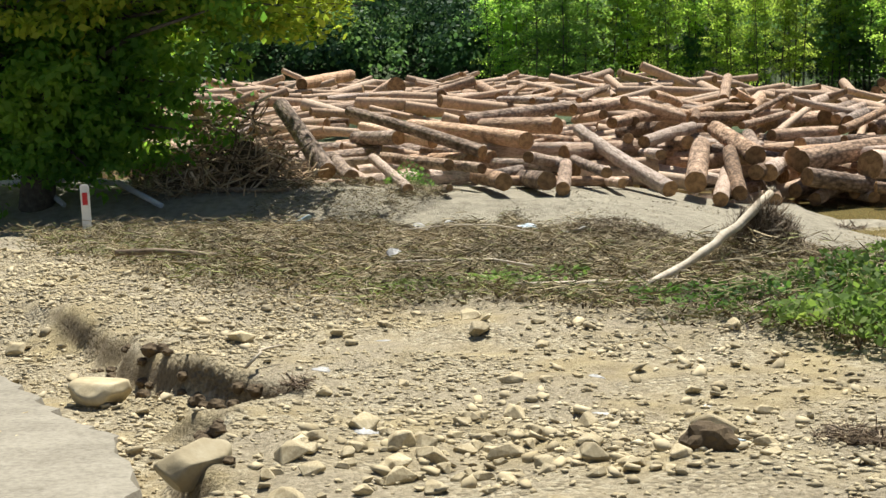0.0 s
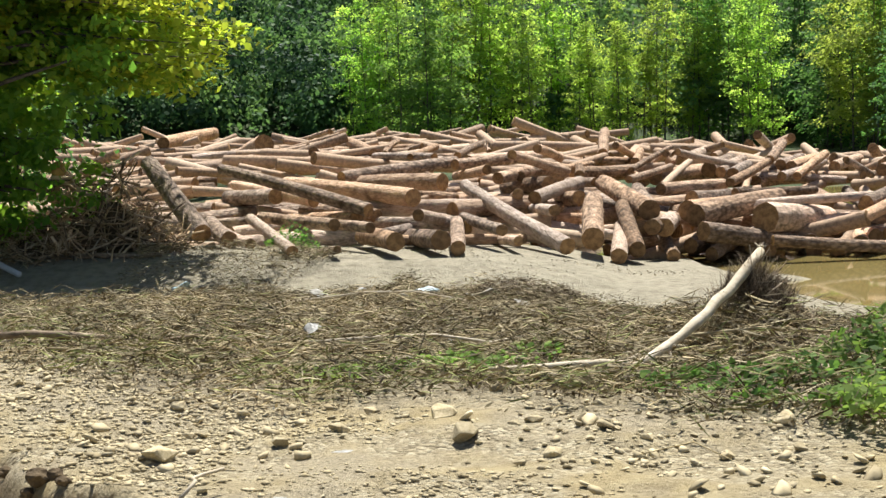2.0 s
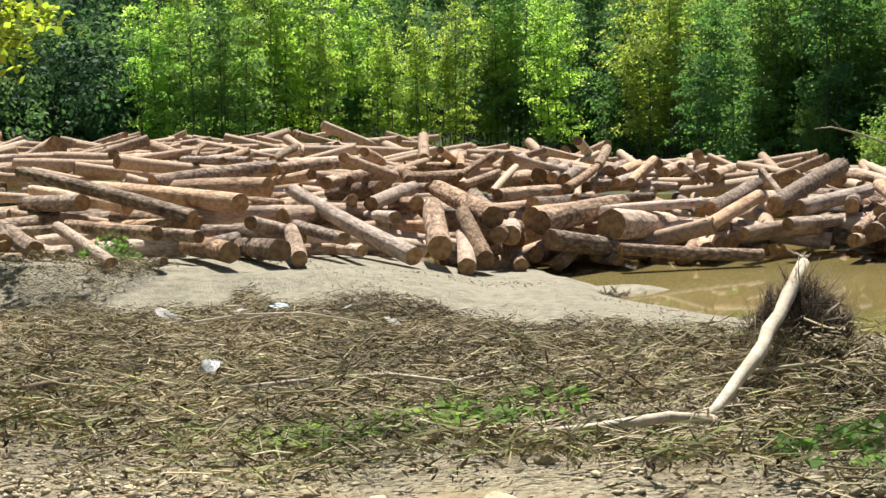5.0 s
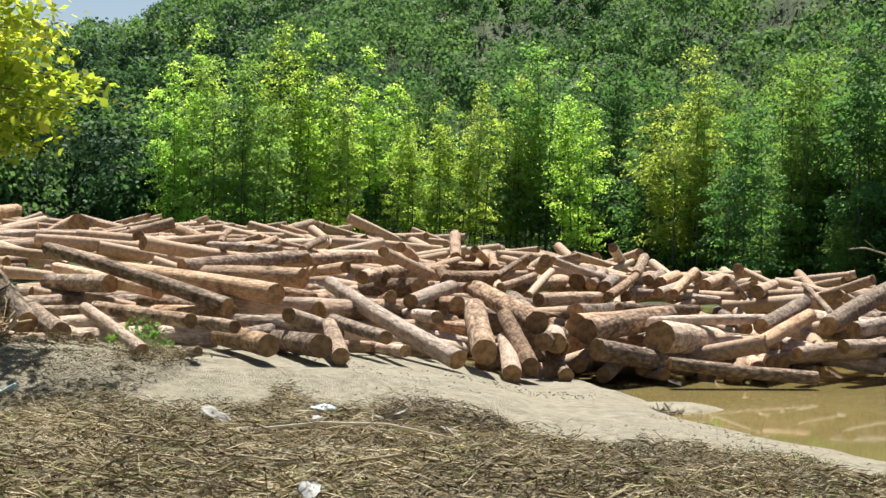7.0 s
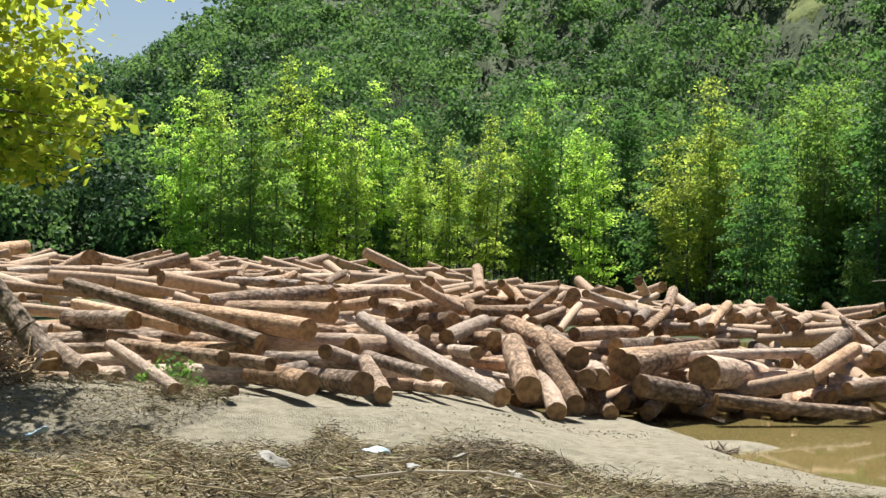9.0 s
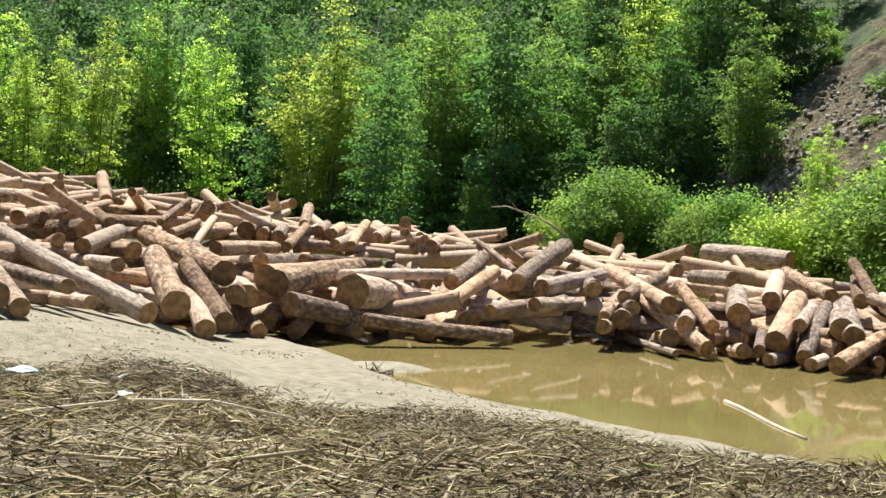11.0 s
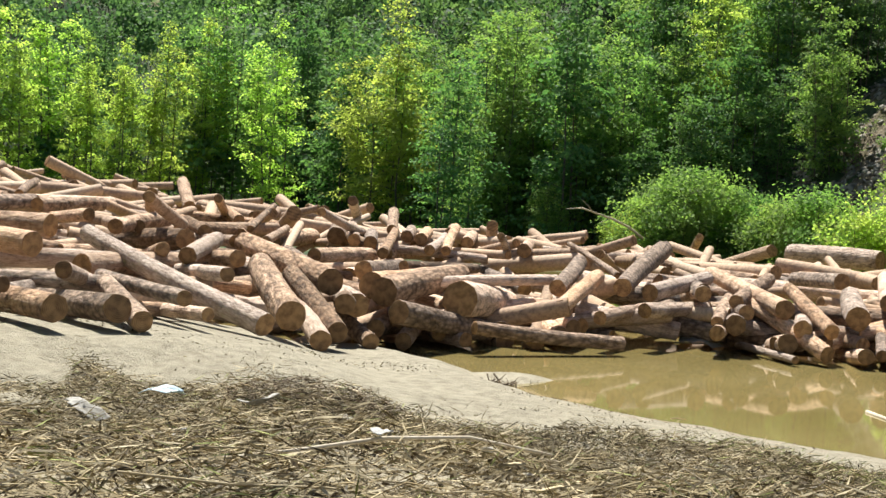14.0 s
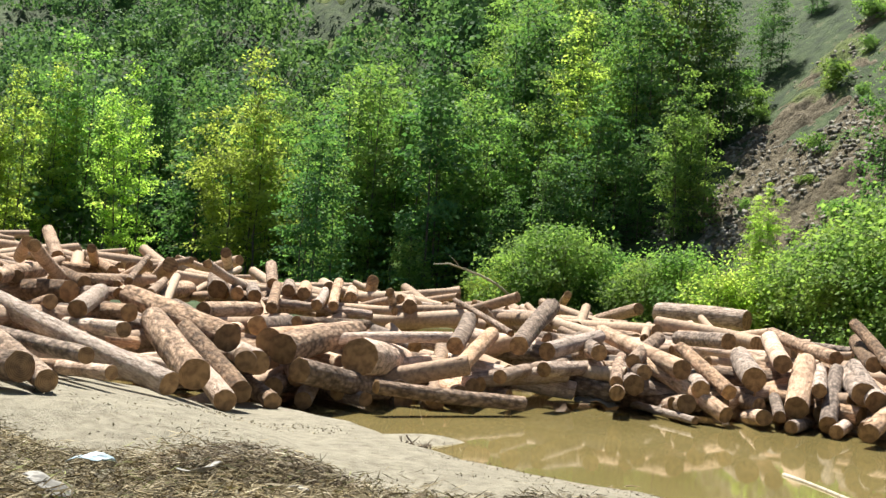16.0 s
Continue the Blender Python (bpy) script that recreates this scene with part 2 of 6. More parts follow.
M_ASPHALT = plain_material("dusty_asphalt", (0.13, 0.115, 0.085), (0.24, 0.215, 0.165), (0.31, 0.285, 0.225), 30)
M_STALK = litter_material("dead_stalks", [(0.0, (0.055, 0.04, 0.022)), (0.4, (0.21, 0.16, 0.08)), (0.75, (0.40, 0.33, 0.18)), (0.95, (0.56, 0.48, 0.30)), (1.0, (0.68, 0.61, 0.44))])
M_LITTER = litter_material("wet_leaf_litter", [(0.0, (0.04, 0.028, 0.016)), (0.35, (0.13, 0.10, 0.055)), (0.7, (0.23, 0.20, 0.115)), (0.94, (0.35, 0.31, 0.20)), (1.0, (0.50, 0.46, 0.36))])
M_BLADE = litter_material("dry_reed_blades", [(0.0, (0.05, 0.037, 0.02)), (0.4, (0.16, 0.128, 0.065)), (0.78, (0.30, 0.25, 0.14)), (1.0, (0.52, 0.46, 0.31))])
M_BLADE_GREEN = litter_material("green_reed_blades", [(0.0, (0.06, 0.075, 0.02)), (0.5, (0.17, 0.20, 0.055)), (1.0, (0.32, 0.34, 0.12))])
M_DRIFT = plain_material("bleached_driftwood", (0.26, 0.20, 0.13), (0.50, 0.43, 0.32), (0.64, 0.57, 0.45), 14)
M_BRANCH = plain_material("brown_branch_bark", (0.08, 0.055, 0.035), (0.20, 0.145, 0.095), (0.32, 0.25, 0.17), 16)
M_WHITE = plain_material("white_post_plastic", (0.62, 0.62, 0.60), (0.75, 0.75, 0.73), (0.82, 0.82, 0.80), 9, 0.45, 0.05)
M_RED = plain_material("red_reflector", (0.38, 0.015, 0.02), (0.5, 0.02, 0.03), (0.55, 0.04, 0.05), 30, 0.3, 0.1)
M_PLASTIC = plain_material("crumpled_white_film", (0.17, 0.165, 0.15), (0.30, 0.295, 0.275), (0.46, 0.455, 0.44), 9, 0.4, 0.7)
M_SHEET = plain_material("muddy_white_sheet", (0.20, 0.185, 0.15), (0.28, 0.265, 0.23), (0.40, 0.385, 0.35), 5, 0.6, 0.5)
M_BLUE = plain_material("pale_blue_film", (0.22, 0.34, 0.42), (0.34, 0.47, 0.54), (0.50, 0.58, 0.62), 6, 0.35, 0.6)
M_CLOD = plain_material("dark_earth_clod", (0.035, 0.023, 0.012), (0.09, 0.063, 0.034), (0.16, 0.115, 0.065), 14, 0.95, 0.9)
M_STALK_PLAIN = plain_material("dry_reed", (0.22, 0.17, 0.09), (0.36, 0.29, 0.17), (0.48, 0.41, 0.27), 20)
M_PIPE = plain_material("galvanised_pipe", (0.30, 0.32, 0.33), (0.42, 0.44, 0.45), (0.52, 0.54, 0.55), 12, 0.5, 0.1)
M_SHALE = plain_material("broken_shale", (0.10, 0.09, 0.07), (0.19, 0.175, 0.14), (0.31, 0.29, 0.24), 3, 0.9, 0.4, 0.8)


def scree_material():
    """Bare brown earth and shale with thin grass in patches."""
    m = Mat("landslide_scree", 0.95)
    p = m.coords(world_space=True)
    fine = m.noise(2.4, 6, p, 0.75)
    c = m.ramp(fine, [(0.3, (0.035, 0.028, 0.018)), (0.5, (0.13, 0.105, 0.065)), (0.7, (0.25, 0.215, 0.15))])
    grass = m.ramp(m.noise(5, 4, p, 0.7), [(0.3, (0.04, 0.06, 0.015)), (0.7, (0.17, 0.21, 0.06))])
    height = m.n("ShaderNodeSeparateXYZ")
    m.link(p, height.inputs[0])
    up = m.n("ShaderNodeMapRange", **{"From Min": 8.0, "From Max": 24.0, "To Min": -0.12, "To Max": 0.14})
    m.link(height.outputs[2], up.inputs[0])
    c = m.mix(c, grass, m.ramp(m.math("ADD", m.noise(0.22, 5, p, 0.6), up.outputs[0]), [(0.5, (0, 0, 0)), (0.58, (1, 1, 1))]))
    m.colour(c)
    m.bump(fine, 1.0, 0.25)
    return m.m


M_SCREE = scree_material()
M_MEADOW = plain_material("pale_meadow", (0.07, 0.10, 0.025), (0.15, 0.19, 0.05), (0.24, 0.26, 0.09), 0.7, 0.95, 0.8, 0, 0.2)


# ---------------------------------------------------------------- mesh helpers
def mesh_from(name, verts, faces, material, smooth=False):
    me = bpy.data.meshes.new(name)
    verts, faces = np.asarray(verts, np.float32), np.asarray(faces, np.int32)
    k = faces.shape[1]
    me.vertices.add(len(verts))
    me.vertices.foreach_set("co", verts.ravel())
    me.loops.add(faces.size)
    me.loops.foreach_set("vertex_index", faces.ravel())
    me.polygons.add(len(faces))
    me.polygons.foreach_set("loop_start", np.arange(0, faces.size, k, dtype=np.int32))
    if smooth:
        me.polygons.foreach_set("use_smooth", np.ones(len(faces), bool))
    me.materials.append(material)
    me.update(calc_edges=True)
    me.validate()
    return me


def part(name, me, parent, label=""):
    ob = new(name, me)
    ob.parent = parent
    return tagged(ob, label)


def tube(points, radii, sides=7, wobble=0.0, rng=None, closed=True):
    """A limb along points: vertices and quads, with pinched ends."""
    pts = [Vector(p) for p in points]
    rad = list(radii)
    if closed:
        pts, rad = [pts[0]] + pts + [pts[-1]], [rad[0] * 0.05] + rad + [rad[-1] * 0.05]
    vs, fs = [], []
    up = Vector((0.13, 0.21, 0.97))
    for i, p in enumerate(pts):
        a, b = pts[max(i - 1, 0)], pts[min(i + 1, len(pts) - 1)]
        d = (b - a).normalized() if (b - a).length > 1e-6 else Vector((0, 0, 1))
        s = d.cross(up)
        s = s.normalized() if s.length > 0.05 else d.cross(Vector((1, 0, 0))).normalized()
        u = s.cross(d)
        for k in range(sides):
            an = 2 * math.pi * k / sides
            r = rad[i] * (1 + (rng.uniform(-wobble, wobble) if wobble else 0))
            vs.append(p + (s * math.cos(an) + u * math.sin(an)) * r)
    for i in range(len(pts) - 1):
        for k in range(sides):
            k2 = (k + 1) % sides
            fs.append((i * sides + k, i * sides + k2, (i + 1) * sides + k2, (i + 1) * sides + k))
    return [tuple(v) for v in vs], fs


def join(pieces):
    vs, fs, off = [], [], 0
    for v, f in pieces:
        vs += v
        fs += [tuple(i + off for i in q) for q in f]
        off += len(v)
    return vs, fs


def leaf_quads(places, size, rng, droop=0.35, wide=0.34, along=None):
    """One kite-shaped leaf or leaf spray at each place, turned at random or, where a facing is given too, roughly that way."""
    centres, facing = places if isinstance(places, tuple) else (places, None)
    n = len(centres)
    d = rng.normal(size=(n, 3))
    d[:, 2] -= droop
    if along is not None:
        d += np.array(along)
    if facing is not None:
        face = facing + rng.normal(0, 0.4, (n, 3))
        face /= np.linalg.norm(face, axis=1, keepdims=True)
        d -= face * (d * face).sum(1, keepdims=True)
        d /= np.linalg.norm(d, axis=1, keepdims=True)
        e = np.cross(face, d)
    else:
        d /= np.linalg.norm(d, axis=1, keepdims=True)
        e = np.cross(d, rng.normal(size=(n, 3)))
        e /= np.linalg.norm(e, axis=1, keepdims=True)
    s = (size * rng.uniform(0.6, 1.4, n))[:, None]
    v = np.stack([centres - d * s * 0.5, centres + e * s * wide - d * s * 0.05, centres + d * s * 0.6, centres - e * s * wide - d * s * 0.05], 1)
    return v.reshape(-1, 3), np.arange(4 * n).reshape(-1, 4)


def sprays(rng, centres, radius, per, squash=0.7):
    """Leaves over the outside of small tufts round the centres, mostly on top: places and facings."""
    n = len(centres)
    d = rng.normal(size=(n, per, 3))
    d[:, :, 2] += 0.55
    d /= np.linalg.norm(d, axis=2, keepdims=True)
    r = (np.asarray(radius) * np.ones(n))[:, None, None] * rng.uniform(0.45, 1.1, (n, per, 1))
    return (centres[:, None] + d * r * (1, 1, squash)).reshape(-1, 3), (d + (0, 0, 0.25)).reshape(-1, 3)


def both(pairs):
    return np.concatenate([p for p, _ in pairs]), np.concatenate([q for _, q in pairs])


# ---------------------------------------------------------------- the lie of the land
K = 1.3
SHORE_X = [-30, -7, -3, 0.6, 1.0, 1.3, 2.3, 3, 4, 4.4, 7, 40]
SHORE_G = [-5.5, -5, -1.5, -1, 1.5, 3.3, 5.2, 6.3, 8.2, 10.2, 14, 17]
SLOPE_X = [-30, -7, -4, -3, -2, -1, 0.5, 2, 4, 7, 40]
SLOPE_G = [0, 0, 0, 0, 1.0, 1.8, 2.8, 5.0, 8.0, 12, 16]
FALL_Y = [-60, 0, 4, 6, 9, 14, 16, 18, 20, 24, 26.5, 29, 32]
FALL_Z = [2.3, 2.1, 1.92, 1.75, 1.61, 1.31, 0.99, 0.66, 0.45, 0.30, 0.20, 0.0, -0.35]


def smooth(a, b, v):
    q = np.clip((v - a) / (b - a), 0, 1)
    return q * q * (3 - 2 * q)


def lumps(x, y, size, seed):
    """Soft random lumps from 0 to 1, of about that size."""
    table = np.random.default_rng(seed).uniform(0, 1, (64, 64))
    a, b = np.asarray(x, float) / size + 640, np.asarray(y, float) / size + 640
    i, j = np.floor(a).astype(int), np.floor(b).astype(int)
    p, q = a - i, b - j
    p, q = p * p * (3 - 2 * p), q * q * (3 - 2 * q)
    i, j, i1, j1 = i % 64, j % 64, (i + 1) % 64, (j + 1) % 64
    return (table[i, j] * (1 - p) + table[i1, j] * p) * (1 - q) + (table[i, j1] * (1 - p) + table[i1, j1] * p) * q


def relief(x, y):
    """Small unevenness of the near bank, calmer on the mud by the water."""
    near = smooth(-16, -13, x) * (1 - smooth(7, 10, x)) * smooth(1, 3, y) * (1 - smooth(29, 34, y))
    calm = 1 - 0.6 * smooth(24, 28, y)
    bed = 0.16 * (lumps(x, y, 1.7, 1) - 0.5) + 0.09 * (lumps(x, y, 0.6, 2) - 0.5) + 0.05 * (lumps(x + 3, y, 0.25, 3) - 0.5)
    ripple = 0.025 * (lumps(x * 0.6, y * 1.6, 0.3, 4) - 0.5) * smooth(22, 26, y)
    return near * (bed * calm + ripple)


def land(x, y):
    """Height of the ground, for arrays of metres."""
    u, v = np.asarray(x, float) / K, np.asarray(y, float) / K
    lower = smooth(19.5, 24, v)
    g = (np.interp(u, SLOPE_X, SLOPE_G) * (1 - lower) + np.interp(u, SHORE_X, SHORE_G) * lower) * smooth(8, 16, v)
    z = np.interp(v + g, FALL_Y, FALL_Z)
    z = z + 0.42 * np.exp(-((u - 7.3) / 1.1) ** 2 - ((v - 31.4) / 1.0) ** 2) + 0.42 * np.exp(-((u - 2.3) / 1.1) ** 2 - ((v - 26.3) / 0.3) ** 2)
    # the mud bar on which the front of the heap rests
    z = z + np.interp(u, [-14, -3, -1.7, -0.6], [0.40, 0.40, 0.24, 0]) * smooth(21.4, 23.4, v) * (1 - smooth(28, 31, v))
    # the washed-out step beside the road
    edge = np.interp(v, [2, 4.1, 4.6, 5.2, 5.6, 5.8, 6.15, 6.46, 7.23, 8.1, 9.4], [-1.5, -1.69, -1.93, -2.22, -2.2, -2.12, -2.69, -3.04, -3.7, -4.6, -6.8])
    wander = 0.3 * (lumps(u, v, 0.35, 5) - 0.5) + 0.07 * (lumps(u, v, 0.15, 6) - 0.5)
    z = z - 0.2 * (1 - smooth(edge - 0.15, edge + 0.03, u + wander)) * (1 - smooth(7.2, 8.4, v))
    # far bank, wooded hill behind it and the slope that comes down on the right
    z = z + 0.7 * smooth(48, 60, v)
    hill = np.maximum(0, v - 92) * 0.34
    rise = np.interp(u / np.maximum(v, 20), [-0.6, -0.3, -0.236, -0.2, -0.16, -0.1, 0, 0.5], [0.03, 0.055, 0.08, 0.10, 0.13, 0.2, 0.4, 0.6])
    z = z + np.minimum(hill, rise * np.minimum(v, 235))
    right = np.maximum(0, u - 22.5 + 0.10 * (v - 55)) * 0.78 * smooth(30, 48, v)
    left = np.maximum(0, -u - 34) * 0.35 * smooth(20, 40, v)
    z = z + np.minimum(right, 60) + np.minimum(left, 40)
    return z * K + relief(np.asarray(x, float), np.asarray(y, float))


def land_at(x, y):
    return float(land(np.array([x]), np.array([y]))[0])


def flat_at(x, y):
    """True where the ground is level enough for loose stones to lie."""
    e = 0.06
    return np.hypot(land(x + e, y) - land(x - e, y), land(x, y + e) - land(x, y - e)) / (2 * e) < 0.45


def steps(a, b, d):
    return list(np.arange(a, b, d))


def build_ground():
    xs = steps(-400, -120, 40) + steps(-120, -40, 8) + steps(-40, -14, 1.3) + steps(-14, -6.5, 0.15) + steps(-6.5, -2.2, 0.035) + steps(-2.2, 2, 0.075) + steps(2, 8, 0.15) + steps(8, 50, 1.0) + steps(50, 120, 7) + steps(120, 440, 40)
    ys = steps(-300, -40, 40) + steps(-40, 0, 4) + steps(0, 3, 0.5) + steps(3, 5, 0.08) + steps(5, 10.5, 0.04) + steps(10.5, 12, 0.08) + steps(12, 28, 0.14) + steps(28, 110, 1.0) + steps(110, 330, 5) + steps(330, 900, 60)
    X, Y = np.meshgrid(np.array(xs), np.array(ys))
    Z = land(X, Y)
    rng = np.random.default_rng(3)
    far = (Y > 120)
    Z = Z + np.where(far, rng.normal(0, 0.5, Z.shape), 0)
    nx, ny = len(xs), len(ys)
    idx = np.arange(nx * ny).reshape(ny, nx)
    f = np.stack([idx[:-1, :-1], idx[:-1, 1:], idx[1:, 1:], idx[1:, :-1]], -1).reshape(-1, 4)
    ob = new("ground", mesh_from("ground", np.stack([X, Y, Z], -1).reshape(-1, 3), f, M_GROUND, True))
    tagged(ob, "pale silt and gravel bank left by a flood, wooded hills beyond", "ground", kind="structure")


def build_water():
    n = 40
    X, Y = np.meshgrid(np.linspace(-45, 45, n), np.linspace(16, 76, n))
    idx = np.arange(n * n).reshape(n, n)
    f = np.stack([idx[:-1, :-1], idx[:-1, 1:], idx[1:, 1:], idx[1:, :-1]], -1).reshape(-1, 4)
    ob = new("water", mesh_from("water", np.stack([X, Y, 0 * X], -1).reshape(-1, 3), f, M_WATER, True))
    tagged(ob, "still brown muddy flood water reflecting the logs", "water", kind="structure")


build_ground()
build_water()


def build_road():
    """The broken edge of the asphalt, a slab 6 cm thick."""
    bm = bmesh.new()
    rng = random.Random(5)
    line = [(-2.2, 3.0), (-2.45, 4.6), (-2.7, 5.5), (-3.35, 6.6), (-3.85, 7.05), (-4.5, 7.75), (-5.2, 8.5), (-6.6, 9.2), (-9, 9.9)]
    edge = []
    for (ax, ay), (bx, by) in zip(line, line[1:]):
        for i in range(6):
            q = i / 6
            edge.append((ax + (bx - ax) * q + rng.uniform(-0.06, 0.06), ay + (by - ay) * q))
    def level(y):
        return float(np.interp(y / K, FALL_Y, FALL_Z)) * K - 0.19
    top = [bm.verts.new((x, y, level(y))) for x, y in edge]
    out = [bm.verts.new((x - 7, y - 1.0, level(y - 1.0))) for x, y in edge]
    low = [bm.verts.new((v.co.x + 0.05, v.co.y, v.co.z - 0.14)) for v in top]
    for i in range(len(edge) - 1):
        bm.faces.new((top[i], top[i + 1], out[i + 1], out[i]))
        bm.faces.new((low[i], low[i + 1], top[i + 1], top[i]))
    me = bpy.data.meshes.new("road")
    bm.to_mesh(me)
    me.materials.append(M_ASPHALT)
    tagged(new("road", me), "pale dusty asphalt road with a broken edge", "road", kind="structure")


build_road()

# ---------------------------------------------------------------- log jam
FRONT_X = [-16, -10, -8, -6, -4, -2.5, -1, 0.3, 2, 5, 7, 9, 11, 14, 20]
FRONT_Y = [26, 24.4, 23.5, 22.4, 22.2, 24.4, 26.0, 27.8, 28.7, 29.5, 29.3, 28.2, 26.6, 25.5, 25]


def heap(x, y):
    """Height of the heap of logs."""
    u, v = x / K, y / K
    s = v - np.interp(u, FRONT_X, FRONT_Y)
    if s < 0:
        return 0.2 * K
    k = np.interp(u, [-10, -2, 4, 9, 12], [0.042, 0.03, 0.02, 0.004, -0.006])
    return float(np.interp(u, [-4, 0], [0.5, 0.35]) + 0.5 * (1 - math.exp(-s / 0.5)) + 0.5 * (1 - math.exp(-s / 4.0)) + k * s) * K


def log_shape(length, r, rng, rings=9, sides=16):
    """A slightly bent, tapered trunk along z with knots and flats; open ends."""
    bend = rng.uniform(-0.008, 0.008) * length, rng.uniform(-0.008, 0.008) * length
    taper = rng.uniform(0.0, 0.16)
    vs = []
    lob = [rng.uniform(-0.05, 0.05) for _ in range(sides)]
    for i in range(rings):
        q = i / (rings - 1)
        rr = r * (1 - taper * q) * (1 + rng.uniform(-0.025, 0.025))
        if i in (0, rings - 1):
            rr *= 0.97
        ox, oy = bend[0] * math.sin(q * 3.14), bend[1] * math.sin(q * 3.14)
        slant = rng.uniform(-0.1, 0.1) * r if i in (0, rings - 1) else 0
        for k in range(sides):
            a = 2 * math.pi * k / sides
            w = rr * (1 + lob[k] + rng.uniform(-0.02, 0.02))
            vs.append((ox + w * math.cos(a), oy + w * math.sin(a), q * length + slant * math.cos(a)))
    fs = [(i * sides + k, i * sides + (k + 1) % sides, (i + 1) * sides + (k + 1) % sides, (i + 1) * sides + k) for i in range(rings - 1) for k in range(sides)]
    return vs, fs, sides


def end_shape(rim, out, r):
    """A sawn end: a disc a little proud of the bark, dished by the saw."""
    n = len(rim)
    c = np.mean(np.array(rim), 0)
    vs = [tuple(np.array(p)) for p in rim]
    vs += [tuple(c + (np.array(p) - c) * 0.9 + np.array((0, 0, out * 0.012))) for p in rim]
    vs += [tuple(c + (np.array(p) - c) * 0.45 + np.array((0, 0, out * 0.009))) for p in rim]
    vs += [tuple(c + np.array((0, 0, out * 0.011)))] * 1
    fs = []
    for ring in (0, 1):
        for k in range(n):
            fs.append((ring * n + k, ring * n + (k + 1) % n, (ring + 1) * n + (k + 1) % n, (ring + 1) * n + k))
    for k in range(0, n, 2):
        fs.append((2 * n + k, 2 * n + (k + 1) % n, 2 * n + (k + 2) % n, 3 * n))
    return vs, fs


LOG_RNG = random.Random(11)
LOG_LABELS = (
    "felled conifer log with stripped pinkish-brown bark, jammed in the heap",
    "sawn log with flaking brown bark and an orange cut end",
    "debarked pale tan log lying across other logs",
)


def log_at(ax, ay, az, bx, by, bz, r):
    """A log whose near end is a and whose other end is b."""
    a, b = Vector((ax, ay, az)), Vector((bx, by, bz))
    rng = LOG_RNG
    vs, fs, sides = log_shape((b - a).length, r, rng)
    ob = new("log", mesh_from("log", vs, fs, M_BARK, True))
    ob.matrix_world = Matrix.Translation(a) @ (b - a).to_track_quat("Z", "Y").to_matrix().to_4x4() @ Matrix.Rotation(rng.uniform(0, 6.28), 4, "Z")
    for rim, out in ((vs[:sides], -1), (vs[-sides:], 1)):
        ev, ef = end_shape(rim, out, r)
        part("cut_end", mesh_from("cut_end", ev, ef, M_CUT), ob, "orange-brown sawn end grain")
    tagged(ob, LOG_LABELS[rng.randrange(3)], "log", "logs of the jam")
    return ob


log_at(-10.42, 32.25, 1.49, -12.36, 34.56, 3.06, 0.25)
log_at(-9.55, 31.46, 1.42, -10.88, 34.57, 1.57, 0.20)
log_at(-8.93, 30.92, 1.37, -10.29, 34.02, 1.35, 0.12)
log_at(-7.82, 30.06, 1.27, -9.60, 33.48, 1.73, 0.13)
log_at(-6.85, 30.02, 1.29, -8.73, 32.84, 0.86, 0.09)
log_at(-9.84, 36.97, 2.03, -11.91, 39.70, 1.88, 0.21)
log_at(-6.82, 33.68, 1.84, -11.33, 37.27, 2.77, 0.17)
log_at(-6.03, 35.53, 1.99, -10.26, 40.01, 2.21, 0.24)
log_at(-5.72, 38.96, 2.19, -8.34, 41.12, 2.12, 0.24)
log_at(-6.12, 45.66, 2.49, -8.93, 41.17, 2.30, 0.19)
log_at(-15.38, 57.69, 3.01, -18.62, 62.42, 1.82, 0.43)
log_at(-12.13, 52.19, 2.79, -12.04, 57.91, 1.68, 0.21)
log_at(-11.72, 57.27, 3.00, -9.81, 51.77, 2.66, 0.21)
log_at(-7.07, 47.81, 2.59, -9.50, 50.17, 2.61, 0.15)
log_at(-14.43, 66.44, 3.39, -17.32, 71.50, 2.80, 0.12)
log_at(-20.88, 69.11, 3.43, -21.14, 62.12, 3.13, 0.32)
log_at(-9.78, 57.28, 2.98, -9.18, 50.41, 2.71, 0.12)
log_at(-6.12, 55.63, 2.85, -6.52, 49.81, 2.57, 0.14)
log_at(-7.73, 53.44, 2.82, -7.97, 48.32, 2.62, 0.13)
log_at(-4.37, 47.74, 2.46, -6.02, 44.56, 2.45, 0.18)
log_at(-4.87, 42.85, 2.33, -6.17, 45.97, 2.03, 0.16)
log_at(-2.21, 33.35, 0.93, -5.03, 38.21, 2.12, 0.21)
log_at(-5.67, 30.29, 1.40, -6.93, 33.43, 1.27, 0.21)
log_at(-4.77, 30.80, 1.37, -5.87, 34.05, 1.16, 0.22)
log_at(-4.42, 30.79, 1.19, -4.82, 34.14, 1.48, 0.17)
log_at(-5.53, 32.81, 1.76, -4.84, 36.14, 1.26, 0.15)
log_at(-3.64, 32.65, 1.39, -4.84, 35.83, 1.47, 0.14)
log_at(-3.26, 32.56, 1.15, -4.21, 35.80, 0.90, 0.12)
log_at(-2.91, 40.37, 1.98, -4.41, 43.42, 1.71, 0.25)
log_at(-2.89, 45.58, 2.22, -4.37, 40.71, 2.17, 0.19)
log_at(-3.60, 37.64, 1.90, -4.06, 40.99, 1.38, 0.15)
log_at(-7.28, 31.90, 1.66, -9.59, 34.41, 1.69, 0.15)
log_at(-8.54, 35.62, 1.97, -11.85, 40.27, 2.20, 0.16)
log_at(-6.40, 31.48, 1.61, -8.50, 34.14, 1.53, 0.13)
log_at(-1.65, 34.10, 1.02, -1.69, 37.76, 1.66, 0.28)
